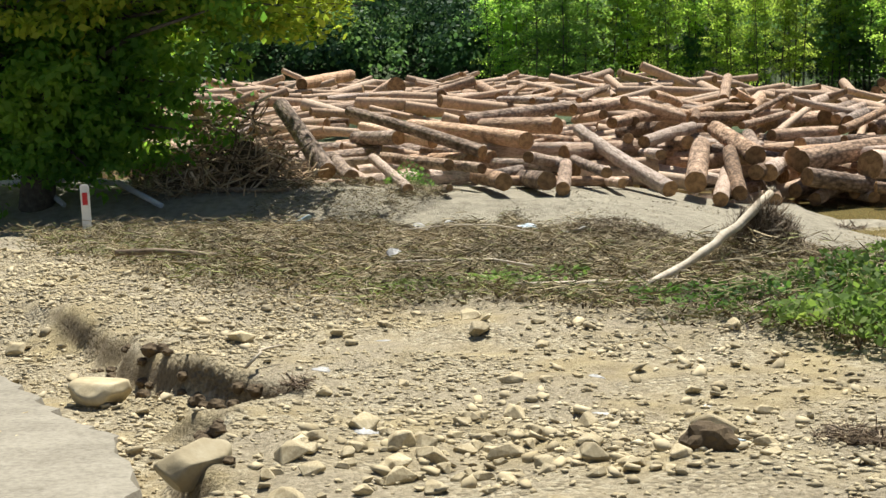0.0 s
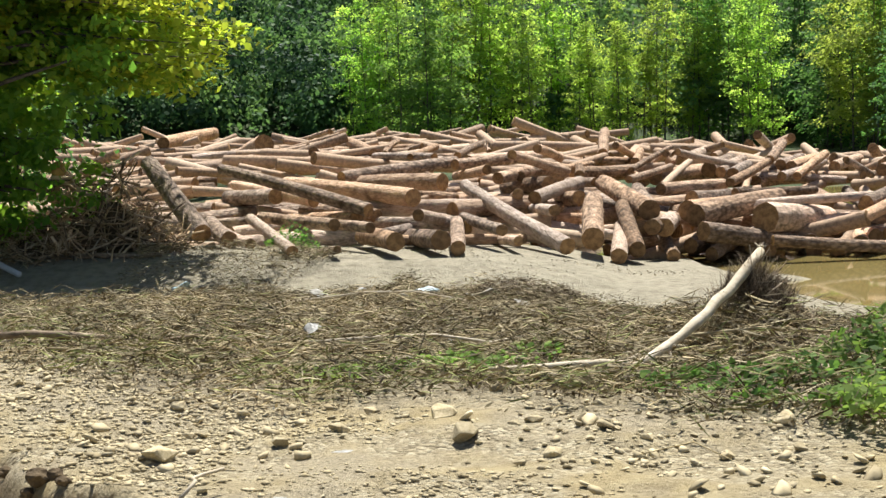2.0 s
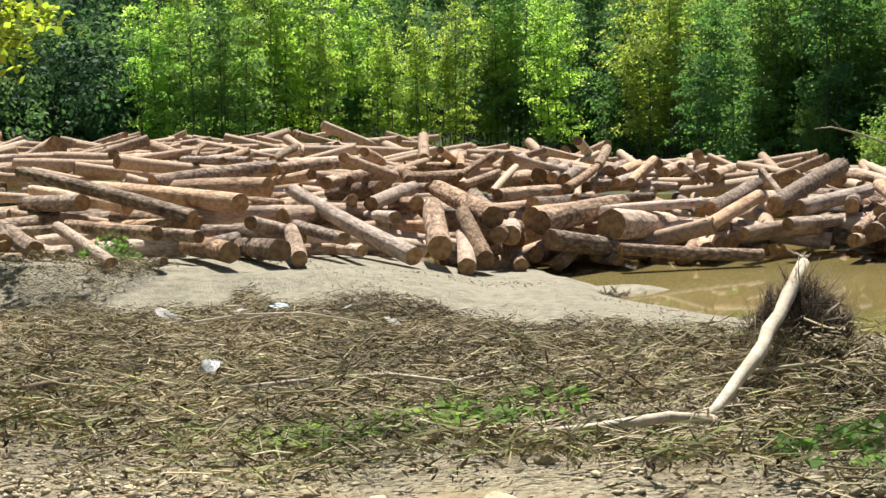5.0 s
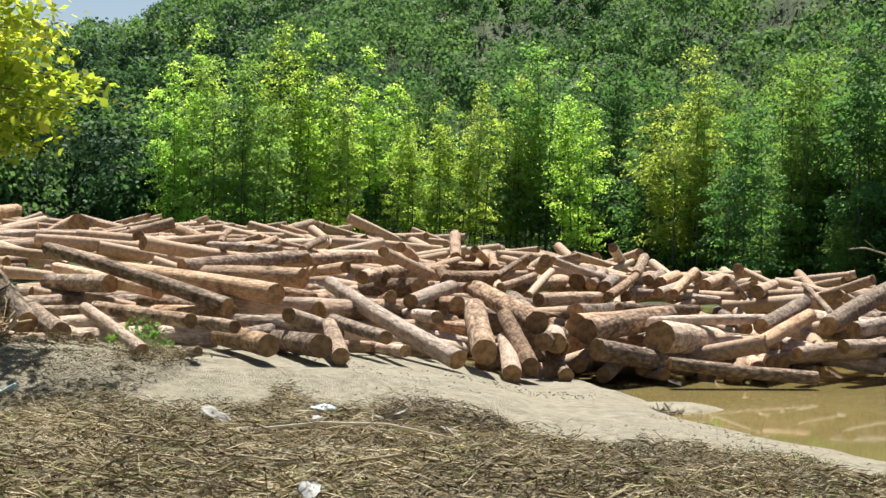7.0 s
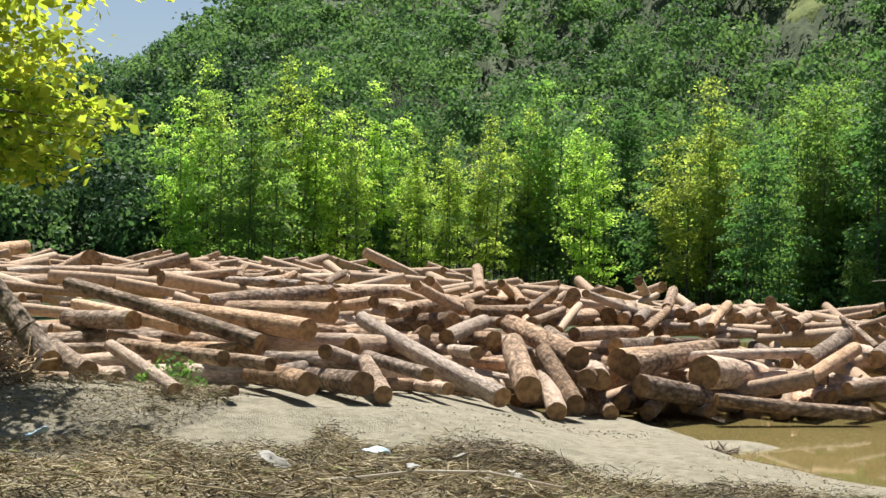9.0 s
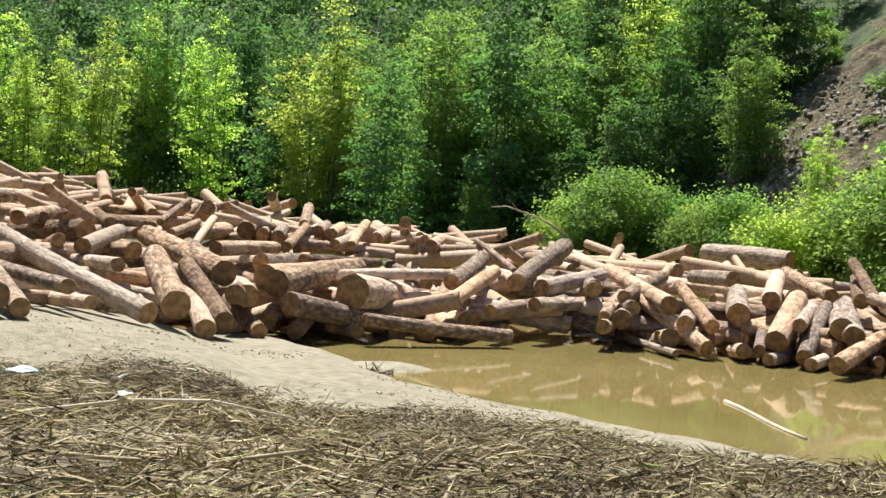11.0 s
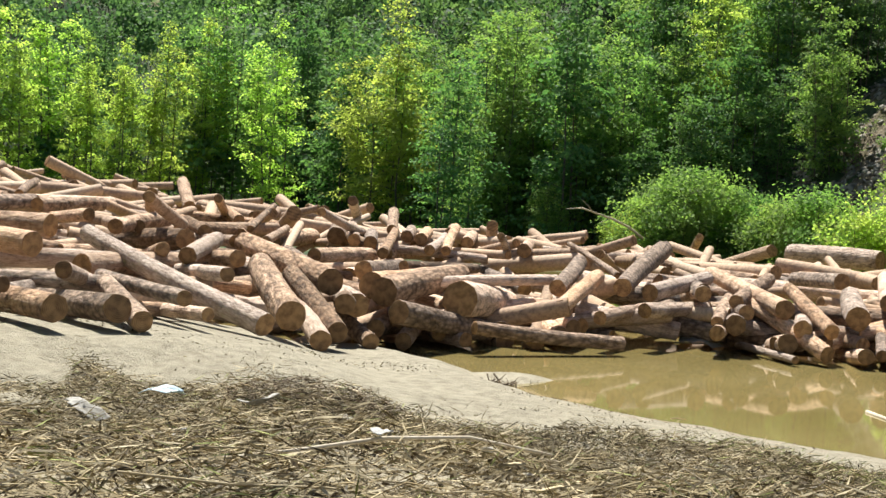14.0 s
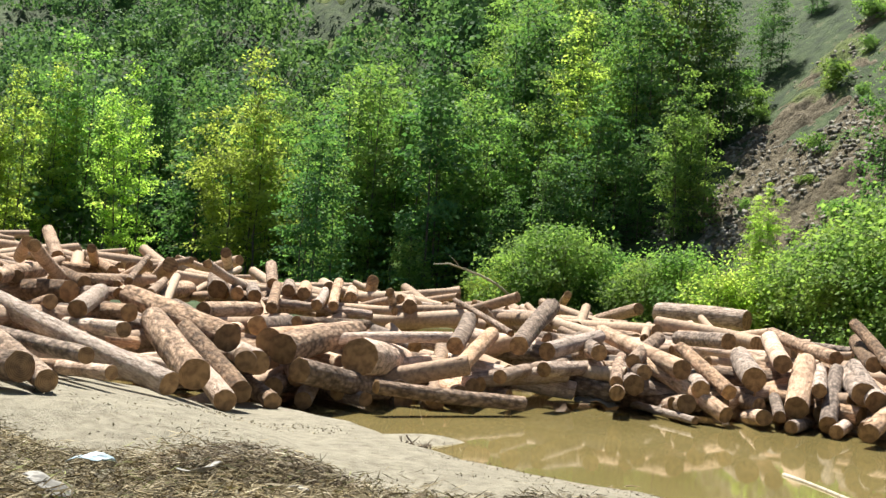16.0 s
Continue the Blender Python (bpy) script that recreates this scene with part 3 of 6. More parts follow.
log_at(-1.06, 34.27, 0.58, -0.98, 37.65, 1.01, 0.21)
log_at(-0.62, 34.96, 0.66, -0.95, 38.27, 1.47, 0.21)
log_at(0.27, 36.00, 0.38, 0.04, 39.36, 0.77, 0.17)
log_at(0.07, 36.56, 1.03, 0.40, 39.93, 0.98, 0.25)
log_at(-0.25, 37.61, 1.39, -1.45, 41.80, 1.90, 0.29)
log_at(0.92, 37.84, 1.21, 3.31, 40.40, 1.44, 0.32)
log_at(-2.05, 38.24, 1.74, -3.08, 41.45, 1.42, 0.19)
log_at(-2.59, 35.64, 1.59, -3.51, 38.91, 1.43, 0.15)
log_at(-2.11, 41.51, 1.96, -3.16, 37.30, 1.81, 0.19)
log_at(1.52, 38.73, 1.33, 5.89, 41.01, 1.41, 0.14)
log_at(2.71, 38.32, 1.08, 4.65, 41.12, 0.78, 0.41)
log_at(1.06, 37.06, 0.88, 3.64, 39.22, 0.33, 0.25)
log_at(6.36, 38.03, 0.26, 2.80, 37.47, 0.57, 0.16)
log_at(0.73, 38.21, 1.31, 2.72, 40.95, 1.35, 0.28)
log_at(0.94, 39.93, 1.51, 2.50, 42.93, 1.42, 0.22)
log_at(2.20, 41.26, 1.56, 4.71, 43.58, 1.44, 0.14)
log_at(0.17, 41.67, 1.69, 2.15, 44.46, 1.62, 0.18)
log_at(-0.23, 36.23, 1.08, 0.51, 39.53, 0.99, 0.21)
log_at(8.02, 44.92, 1.66, 5.52, 39.95, 1.29, 0.21)
log_at(7.30, 41.88, 1.47, 5.14, 38.67, 0.95, 0.19)
log_at(8.01, 42.27, 1.50, 8.92, 48.03, 2.02, 0.09)
log_at(10.78, 45.63, 2.07, 7.36, 40.47, 1.33, 0.27)
log_at(22.32, 66.45, 1.94, 24.38, 71.70, 0.39, 0.19)
log_at(7.86, 40.00, 1.26, 10.42, 42.18, 1.53, 0.22)
log_at(9.29, 40.12, 1.32, 10.31, 43.32, 0.94, 0.20)
log_at(6.05, 38.60, 0.76, 8.37, 41.09, 0.80, 0.16)
log_at(7.25, 38.89, 0.93, 9.88, 41.10, 0.86, 0.18)
log_at(25.17, 65.06, 1.56, 24.89, 70.77, 0.26, 0.28)
log_at(10.50, 38.38, 1.11, 11.15, 43.35, 1.60, 0.24)
log_at(10.78, 36.94, 0.28, 10.43, 40.20, 1.18, 0.20)
log_at(10.14, 37.54, 0.43, 11.13, 40.81, -0.00, 0.23)
log_at(9.98, 36.91, 0.14, 10.05, 40.33, 0.16, 0.09)
log_at(11.52, 36.58, 0.29, 12.73, 39.76, -0.05, 0.19)
log_at(11.09, 37.33, 0.74, 11.90, 40.69, 1.47, 0.18)
log_at(25.89, 57.85, 1.60, 24.18, 61.78, 1.58, 0.42)
log_at(14.44, 42.36, 1.59, 15.01, 45.72, 1.43, 0.23)
log_at(38.75, 74.72, 1.90, 34.27, 71.11, 1.52, 0.38)
log_at(15.55, 39.34, 1.48, 17.55, 44.79, 1.76, 0.19)
log_at(11.83, 37.47, 1.04, 13.50, 40.46, 1.35, 0.29)
log_at(13.14, 38.24, 1.36, 16.29, 43.13, 1.68, 0.23)
log_at(12.23, 36.40, 0.55, 14.34, 38.96, 1.37, 0.28)
log_at(11.87, 36.49, 0.33, 13.67, 39.33, 0.72, 0.14)
log_at(12.59, 35.76, 0.28, 14.71, 38.25, 1.28, 0.20)
log_at(12.85, 36.46, 0.94, 14.92, 39.16, 1.20, 0.17)
log_at(13.59, 35.85, 0.94, 15.44, 38.74, 1.16, 0.29)
log_at(13.13, 35.13, 0.23, 15.94, 37.07, 0.66, 0.23)
log_at(12.56, 35.43, 0.17, 15.07, 37.77, 0.28, 0.16)
log_at(11.82, 36.01, 0.17, 14.38, 38.24, 0.16, 0.15)
log_at(8.85, 38.45, 0.76, 10.64, 41.36, 1.12, 0.15)
log_at(9.26, 38.36, 0.72, 10.81, 41.37, 0.70, 0.24)
log_at(10.54, 37.63, 0.75, 12.28, 40.55, 0.81, 0.21)
log_at(12.21, 42.26, 1.56, 9.69, 39.20, 1.18, 0.19)
log_at(28.59, 64.83, 1.56, 30.59, 70.24, 0.59, 0.31)
log_at(9.20, 39.94, 1.29, 10.40, 43.16, 1.40, 0.20)
log_at(9.65, 38.60, 0.99, 10.57, 41.90, 0.81, 0.19)
log_at(-1.48, 56.76, 3.11, -1.54, 53.49, 2.37, 0.20)
log_at(-2.59, 44.57, 2.15, -3.83, 38.91, 2.88, 0.16)
log_at(-1.07, 50.21, 2.74, -0.44, 53.53, 2.26, 0.14)
log_at(4.44, 57.40, 2.80, 5.40, 60.57, 2.08, 0.19)
log_at(4.95, 53.50, 2.56, 4.14, 50.34, 2.09, 0.18)
log_at(5.87, 49.47, 2.28, 4.43, 45.48, 1.77, 0.14)
log_at(5.85, 45.20, 2.23, 7.16, 48.30, 1.58, 0.11)
log_at(7.37, 47.60, 1.78, 8.89, 51.41, 1.85, 0.21)
log_at(6.08, 48.98, 1.86, 7.60, 53.34, 1.93, 0.19)
log_at(3.19, 49.38, 1.95, 0.76, 44.11, 2.65, 0.12)
log_at(4.67, 63.48, 2.28, 5.88, 69.03, 0.86, 0.22)
log_at(-0.59, 46.82, 2.04, 0.91, 52.45, 2.57, 0.10)
log_at(1.52, 53.18, 2.13, 2.50, 57.96, 2.23, 0.23)
log_at(2.57, 46.38, 1.85, 3.32, 49.48, 1.96, 0.19)
log_at(4.42, 49.64, 1.94, 5.58, 53.51, 2.01, 0.19)
log_at(4.69, 49.02, 1.91, 6.02, 53.17, 1.99, 0.19)
log_at(-2.99, 49.73, 2.38, -3.42, 43.90, 2.88, 0.16)
log_at(3.96, 45.43, 1.77, 6.12, 51.50, 1.94, 0.15)
log_at(2.22, 46.81, 1.88, 3.44, 52.68, 2.06, 0.18)
log_at(2.26, 43.62, 1.72, 3.95, 49.18, 2.09, 0.15)
log_at(-0.71, 43.34, 1.90, 0.74, 49.02, 2.02, 0.12)
log_at(-2.17, 43.46, 2.06, -2.24, 46.88, 2.17, 0.16)
log_at(-0.42, 50.36, 2.15, -0.12, 56.64, 2.32, 0.16)
log_at(1.92, 47.76, 1.93, 3.05, 52.91, 2.07, 0.26)
log_at(-3.81, 41.76, 2.16, -4.36, 45.14, 2.10, 0.15)
log_at(-1.67, 41.79, 1.93, -2.57, 45.08, 1.80, 0.14)
log_at(-0.23, 38.07, 1.44, -0.49, 41.49, 1.71, 0.22)
log_at(-17.06, 36.44, 1.77, -17.27, 39.83, 1.64, 0.28)
log_at(-17.84, 41.67, 2.19, -20.27, 46.95, 2.86, 0.24)
log_at(-16.24, 39.86, 2.09, -14.56, 34.33, 2.98, 0.23)
log_at(-15.48, 38.41, 2.00, -15.12, 34.65, 1.62, 0.19)
log_at(-15.30, 40.31, 2.14, -17.26, 43.08, 1.64, 0.19)
log_at(16.12, 35.34, 1.16, 16.99, 39.25, 1.50, 0.18)
log_at(15.11, 34.79, 0.87, 15.91, 38.02, 1.43, 0.15)
log_at(15.40, 34.45, 0.68, 16.84, 37.57, 0.70, 0.20)
log_at(13.69, 35.55, 0.82, 15.40, 38.46, 1.35, 0.26)
log_at(14.75, 34.26, 0.30, 16.61, 37.14, 0.47, 0.17)
log_at(14.59, 35.13, 0.92, 16.61, 37.85, 0.93, 0.27)
log_at(13.95, 34.90, 0.35, 15.11, 38.04, -0.22, 0.13)
log_at(15.04, 37.00, 1.63, 15.73, 33.60, 1.00, 0.14)
log_at(15.13, 36.00, 1.34, 15.69, 33.00, 0.78, 0.15)
log_at(17.47, 38.50, 1.53, 18.30, 36.00, 1.26, 0.18)
log_at(15.03, 34.80, 0.91, 16.02, 33.20, 0.80, 0.16)
log_at(15.18, 37.00, 1.56, 16.41, 39.80, 2.35, 0.16)
log_at(15.17, 37.50, 1.50, 17.08, 40.50, 1.88, 0.20)
log_at(12.40, 34.20, 0.32, 15.64, 36.80, 0.83, 0.20)
log_at(14.00, 32.60, 0.24, 15.83, 35.20, 0.84, 0.17)
log_at(13.67, 33.30, 0.40, 15.72, 36.00, 0.71, 0.15)


def scatter_logs():
    """The rest of the jam, between and under the logs above."""
    rng = random.Random(29)
    made = 0
    while made < 150:
        u, v = rng.uniform(-13, 17), rng.uniform(24, 44)
        s = v - np.interp(u, FRONT_X, FRONT_Y)
        if s < 1.2 or rng.random() < s / 30:
            continue
        x, y = u * K, v * K
        length, r = rng.uniform(2.8, 4.6), rng.choice((0.13, 0.16, 0.19, 0.22, 0.26))
        right = np.interp(u, [-4, 4], [0, 1])
        yaw = rng.gauss(*((math.radians(20), 0.5) if rng.random() > right else (math.radians(105), 0.55)))
        dx, dy = math.cos(yaw) * length / 2, math.sin(yaw) * length / 2
        sink = (0.55 if v < 37 else 0.25) + rng.uniform(0.0, 0.4)
        fronts = [yy / K - np.interp(xx / K, FRONT_X, FRONT_Y) for xx, yy in ((x - dx, y - dy), (x + dx, y + dy))]
        if min(fronts) < (2.4 if u < 0.6 else 0.8):
            continue
        za, zb = heap(x - dx, y - dy) - sink, heap(x + dx, y + dy) - sink
        log_at(x - dx, y - dy, max(za, r * 0.5), x + dx, y + dy, max(zb, r * 0.5), r)
        made += 1


scatter_logs()


def footing_logs():
    """Half-sunk logs along the foot of the heap, their ends to the open water and mud."""
    rng = random.Random(37)
    u = 0.6
    while u < 16.5:
        if 6.4 < u < 8.0:
            u = 8.0
        x, y = u * K, (float(np.interp(u, FRONT_X, FRONT_Y)) + rng.uniform(0.5, 1.4) + (0.9 if u > 11.5 else 0)) * K
        yaw = rng.gauss(math.radians(100), 0.45) if rng.random() < 0.7 else rng.gauss(math.radians(10), 0.3)
        length, r = rng.uniform(2.6, 4.0), rng.uniform(0.16, 0.26)
        z = max(land_at(x, y), 0.0) + rng.uniform(0.1, 0.5 if u < 11.5 else 0.9)
        if abs(math.sin(yaw)) < 0.5:
            x, y = x - math.cos(yaw) * length / 2, y + 0.6
        bx, by = x + math.cos(yaw) * length, y + math.sin(yaw) * length
        log_at(x, y, z, bx, by, max(z + rng.uniform(-0.2, 0.5), max(land_at(bx, by), 0.0) + 0.1), r)
        u += rng.uniform(0.25, 0.5)


footing_logs()


def buried_logs():
    """Logs under the near face of the heap, in its shade."""
    rng = random.Random(41)
    for layer in range(3):
        u = -12.0
        while u < 0.8:
            x, y = u * K, (float(np.interp(u, FRONT_X, FRONT_Y)) + 4.3 + 0.4 * layer + rng.uniform(0, 0.8)) * K
            yaw = math.atan2(float(np.interp(u + 2, FRONT_X, FRONT_Y) - np.interp(u, FRONT_X, FRONT_Y)), 2) + rng.gauss(0, 0.3)
            length, r = rng.uniform(2.4, 3.2), rng.uniform(0.17, 0.24)
            z = max(land_at(x, y), 0.0) + 0.12 + 0.32 * layer
            log_at(x, y, z, x + math.cos(yaw) * length, y + math.sin(yaw) * length, z + rng.uniform(-0.15, 0.3), r)
            u += length * math.cos(yaw) / K * 0.8


buried_logs()


def far_logs():
    """The logs at the back of the jam, too many to count."""
    rng = random.Random(31)
    pieces, ends = [], []
    for i in range(900):
        u, v = rng.uniform(-34, 18), rng.uniform(26, 66)
        s = v - np.interp(u, FRONT_X, FRONT_Y)
        back = np.interp(u, [-30, -8, 0, 8, 14, 18], [66, 62, 54, 50, 46, 40])
        if s < 1.6 or v > back or (u < -15 and v < 30):
            continue
        x, y = u * K, v * K
        length, r = rng.uniform(3.0, 5.0), rng.uniform(0.13, 0.26)
        right = np.interp(u, [-5, 3], [0, 1])
        yaw = rng.gauss(math.radians(8), 0.5) if rng.random() > right else rng.gauss(math.radians(100), 0.65)
        d = Vector((math.cos(yaw), math.sin(yaw), rng.gauss(0, 0.16)))
        mid = Vector((x, y, min(heap(x, y), 2.3 * K) - (0.75 if v < 37 and u > -11 else 0.2) - rng.uniform(0, 0.35)))
        a, b = mid - d * length / 2, mid + d * length / 2
        vs, fs, sides = log_shape(length, r, rng, 5, 10)
        m = Matrix.Translation(a) @ (b - a).to_track_quat("Z", "Y").to_matrix().to_4x4()
        pieces.append(([tuple(m @ Vector(p)) for p in vs], fs))
        for rim, out in ((vs[:sides], -1), (vs[-sides:], 1)):
            ev, ef = end_shape(rim, out, r)
            ends.append(([tuple(m @ Vector(p)) for p in ev], ef))
    ob = new("log_jam", mesh_from("log_jam", *join(pieces), M_BARK_FAR, True))
    tagged(ob, "hundreds of floating logs packed across the flooded valley", "log jam", kind="stuff")
    tagged(part("cut_ends", mesh_from("cut_ends", *join(ends), M_CUT), ob, "orange-brown sawn ends"), kind="stuff")


def far_bark_material():
    m = Mat("bark_of_far_logs", 0.8)
    geo = m.n("ShaderNodeNewGeometry")
    p = m.coords(world_space=True)
    c = m.ramp(geo.outputs["Random Per Island"], [(0.0, (0.17, 0.115, 0.08)), (0.35, (0.40, 0.27, 0.185)), (0.8, (0.56, 0.40, 0.28)), (1.0, (0.64, 0.51, 0.39))])
    c = m.mix(c, m.ramp(m.noise(9, 5, p, 0.7), [(0.35, (0.09, 0.06, 0.04)), (0.6, (0.52, 0.36, 0.23))]), 0.5)
    m.colour(c)
    m.bump(m.noise(20, 4, p), 0.5, 0.02)
    return m.m


M_BARK_FAR = far_bark_material()
far_logs()


# ---------------------------------------------------------------- trees
def pads(rng, centres, facing, radius, per, flat):
    """Leaves in flat pads round the centres, as twigs spread them: places and facings."""
    n = len(centres)
    r = (radius * rng.uniform(0.6, 1.35, n))[:, None, None]
    d = rng.normal(size=(n, per, 3)) * (0.62, 0.62, 0.62 * flat) * r
    f = np.repeat(facing, per, 0) * 0.55 + rng.normal(0, 0.35, (n * per, 3)) + (0, 0, 0.8)
    # the rim of a pad hangs a little
    d[:, :, 2] -= 0.25 * (d[:, :, 0] ** 2 + d[:, :, 1] ** 2) / (r[:, :, 0] + 0.1)
    return (centres[:, None] + d).reshape(-1, 3), f


def girth(shape, q):
    """Reach of the limbs at the height q of a crown, from 0 to 1."""
    if shape == "spire":
        return min(1.0, 0.5 + 1.5 * q) if q < 0.33 else 0.93 * (1 - ((q - 0.33) / 0.67) ** 1.35) + 0.07
    return math.sqrt(max(0.03, 1 - (2 * q - 0.85) ** 2 / 1.4))


def make_tree(seed, height, width, low, limbs, per, pad, leaf, material, shape, stems=1, flat=0.32):
    """A tree: tapered stems with rising limbs, and leaves in pads along every limb."""
    rng = np.random.default_rng(seed)
    root = new("tree")
    pieces, places, faces = [], [], []
    n = 7
    for s in range(stems):
        lean = rng.uniform(-0.045, 0.045, 2) * height
        off = np.array((math.cos(s * 2.4 + seed), math.sin(s * 2.4 + seed))) * (stems > 1) * width * 0.24 * math.sqrt(s / stems + 0.05)
        tall = height * (1.0 if s == 0 else rng.uniform(0.62, 0.97))
        pts = np.array([(off[0] + lean[0] * (i / n) ** 1.5 + rng.normal(0, 0.04), off[1] + lean[1] * (i / n) ** 1.5 + rng.normal(0, 0.04), tall * 0.97 * i / n - (0.3 if i == 0 else 0)) for i in range(n + 1)])
        r0 = height * 0.009 / (1 if stems == 1 else 1.9)
        pieces.append(tube(pts, [r0 * (1 - 0.92 * i / n) + 0.01 for i in range(n + 1)], 7))
        reach = width / 2 * (1.0 if stems == 1 else 0.5)
        start = low * rng.uniform(0.7, 1.5)
        gaps = [(rng.uniform(0, 6.28), rng.uniform(0.05, 0.9)) for _ in range(5)]
        for b in range(limbs):
            q = (b + rng.random()) / limbs
            a = b * 2.4 + rng.normal(0, 0.5)
            if any(abs(q - gq) < 0.07 and math.cos(a - ga) > 0.3 for ga, gq in gaps):
                continue
            z = start + (tall - start) * q
            base = np.array([np.interp(z, pts[:, 2], pts[:, k]) for k in range(3)])
            ln = reach * girth(shape, q) * rng.uniform(0.6, 1.2) + pad * 0.3
            rise = (0.15 + 0.75 * q) * rng.uniform(0.5, 1.4) * (0.6 if shape == "round" else 1.0)
            tip = base + np.array((math.cos(a) * ln, math.sin(a) * ln, min(ln * rise, (tall - z) * 0.8 + 0.1)))
            mid = (base + tip) / 2 + rng.normal(0, 0.05 * ln, 3) + (0, 0, 0.06 * ln)
            pieces.append(tube([base, mid, tip], [r0 * 0.32 * (1 - q) + 0.012, r0 * 0.2 * (1 - q) + 0.008, 0.004], 4))
            k = max(2, int(ln / (pad * 0.62)))
            t = np.linspace(0.2 if ln > 1 else 0.05, 1.0, k)[:, None] + rng.normal(0, 0.06, (k, 1))
            c = base + (mid - base) * 2 * np.minimum(t, 0.5) + (tip - mid) * 2 * np.maximum(t - 0.5, 0)
            out = np.array((math.cos(a), math.sin(a), 0.2))
            places.append(c + rng.normal(0, 0.22 * pad, (k, 3)))
            faces.append(np.repeat(out[None], k, 0))
    part("trunk", mesh_from("trunk", *join(pieces), M_TRUNK, True), root)
    c = pads(rng, np.concatenate(places), np.concatenate(faces), pad, per, flat)
    part("crown", mesh_from("crown", *leaf_quads(c, leaf, rng, 0.25, 0.4), material), root)
    return root


WOODS = {
    "light": ("slender young alder with sunlit yellow-green leaves", "tree", "trees behind the jam"),
    "broad": ("bushy alder with bright green leaves", "tree", "trees behind the jam"),
    "yellow": ("broad tree with yellowing green leaves", "tree", "trees behind the jam"),
    "dark": ("dense dark green tree in half shade", "tree", "trees of the slope"),
    "round": ("small round tree with fresh green leaves", "tree", "trees of the slope"),
    "tuft": ("low green shrub on the bare slope", "bush", "shrubs of the slope"),
    "thicket": ("dark leafy undergrowth in the shade of the plane tree", "bush", "undergrowth by the jam"),
    "bush": ("bright green bush at the foot of the slope", "bush", "bushes by the water"),
}


def grow_woods():
    kinds = {
        "light": [make_tree(40 + i, 19, 8.2, 2.2, 32, 28, 0.66, 0.22, M_LEAF_LIGHT, "spire", 4) for i in range(3)],
        "broad": [make_tree(50 + i, 18, 11.0, 0.6, 32, 26, 0.8, 0.25, M_LEAF_MID, "spire", 6) for i in range(2)],
        "yellow": [make_tree(55, 18, 12.5, 1.4, 30, 26, 0.7, 0.23, M_LEAF_YELLOW, "spire", 6)],
        "dark": [make_tree(60 + i, 18, 11.0, 0.3, 28, 26, 1.0, 0.3, M_LEAF_DARK, "spire", 4, 0.24) for i in range(3)],
        "round": [make_tree(70, 7, 7.5, 0.4, 30, 24, 0.6, 0.17, M_LEAF_MID, "round", 3, 0.6)],
        "bush": [make_tree(80 + i, 4, 7.0, 0.0, 24, 30, 0.5, 0.14, M_LEAF_LIGHT if i == 1 else M_LEAF_MID, "round", 5, 0.7) for i in range(3)],
        "tuft": [make_tree(95, 4, 8.0, 0.0, 16, 22, 0.6, 0.3, M_LEAF_MID, "round", 2, 0.7)],
        "thicket": [make_tree(90, 4, 5.0, 0.0, 24, 22, 0.45, 0.13, M_LEAF_DARK, "round", 3, 0.7)],
    }
    rng = random.Random(8)
    heights = {"light": 19, "broad": 18, "yellow": 18, "dark": 18, "round": 7, "bush": 4, "thicket": 4, "tuft": 4}

    def stand(kind, x, y, top):
        """A tree of that kind whose tip reaches the height top."""
        z = land_at(x, y) - 0.1
        size = max((top - z) / heights[kind], 0.25)
        ob = copy_thing(rng.choice(kinds[kind]), pose(x, y, z, 0, 0, rng.uniform(0, 360)))
        ob.scale = (size,) * 3
        ob.name = "bush" if kind in ("bush", "thicket", "tuft") else "tree"
        tagged(ob, *WOODS[kind])

    stand("light", -20.8, 112.6, 15.0)
    stand("light", -19.7, 116.7, 18.8)
    stand("broad", -15.6, 108.0, 15.5)
    stand("light", -14.0, 117.3, 19.1)
    stand("light", -11.5, 116.2, 18.4)
    stand("light", -8.4, 113.8, 14.6)
    stand("light", -6.0, 119.0, 17.1)
    stand("light", -3.2, 113.8, 13.1)
    stand("light", -0.7, 111.2, 12.7)
    stand("light", 2.0, 113.7, 14.5)
    stand("light", 5.5, 118.6, 15.5)
    stand("broad", 8.4, 121.0, 18.4)
    stand("light", 9.8, 110.3, 15.2)
    stand("yellow", 16.8, 103.8, 16.5)
    stand("broad", 22.2, 110.5, 14.8)
    stand("dark", 23.5, 99.4, 15.6)
    stand("dark", 25.0, 93.5, 13.1)
    stand("dark", -25.4, 125.0, 8.6)
    stand("dark", -17.0, 130.1, 15.6)
    stand("dark", -10.7, 131.9, 17.0)
    stand("dark", -1.5, 132.0, 16.2)
    stand("dark", 5.0, 130.4, 16.8)
    stand("dark", 14.7, 125.4, 18.5)
    stand("dark", 18.0, 124.8, 17.0)
    stand("dark", 27.3, 119.9, 18.6)
    stand("broad", 28.0, 101.1, 11.8)
    stand("dark", 30.9, 102.7, 16.2)
    stand("dark", 30.6, 94.4, 15.8)
    stand("broad", 30.0, 86.0, 12.9)
    stand("yellow", 33.9, 88.5, 19.2)
    stand("broad", 35.5, 86.1, 16.7)
    stand("dark", 40.5, 89.2, 18.7)
    stand("broad", 35.2, 77.2, 14.7)
    stand("dark", 42.0, 85.1, 19.9)
    stand("dark", 48.7, 90.0, 23.8)
    stand("dark", 55.7, 94.5, 26.3)
    stand("dark", 28.6, 81.0, 10.1)
    stand("dark", 29.7, 111.6, 13.9)
    stand("round", 26.0, 87.9, 7.9)
    stand("round", 21.7, 84.0, 3.9)
    stand("dark", 31.7, 82.3, 13.8)
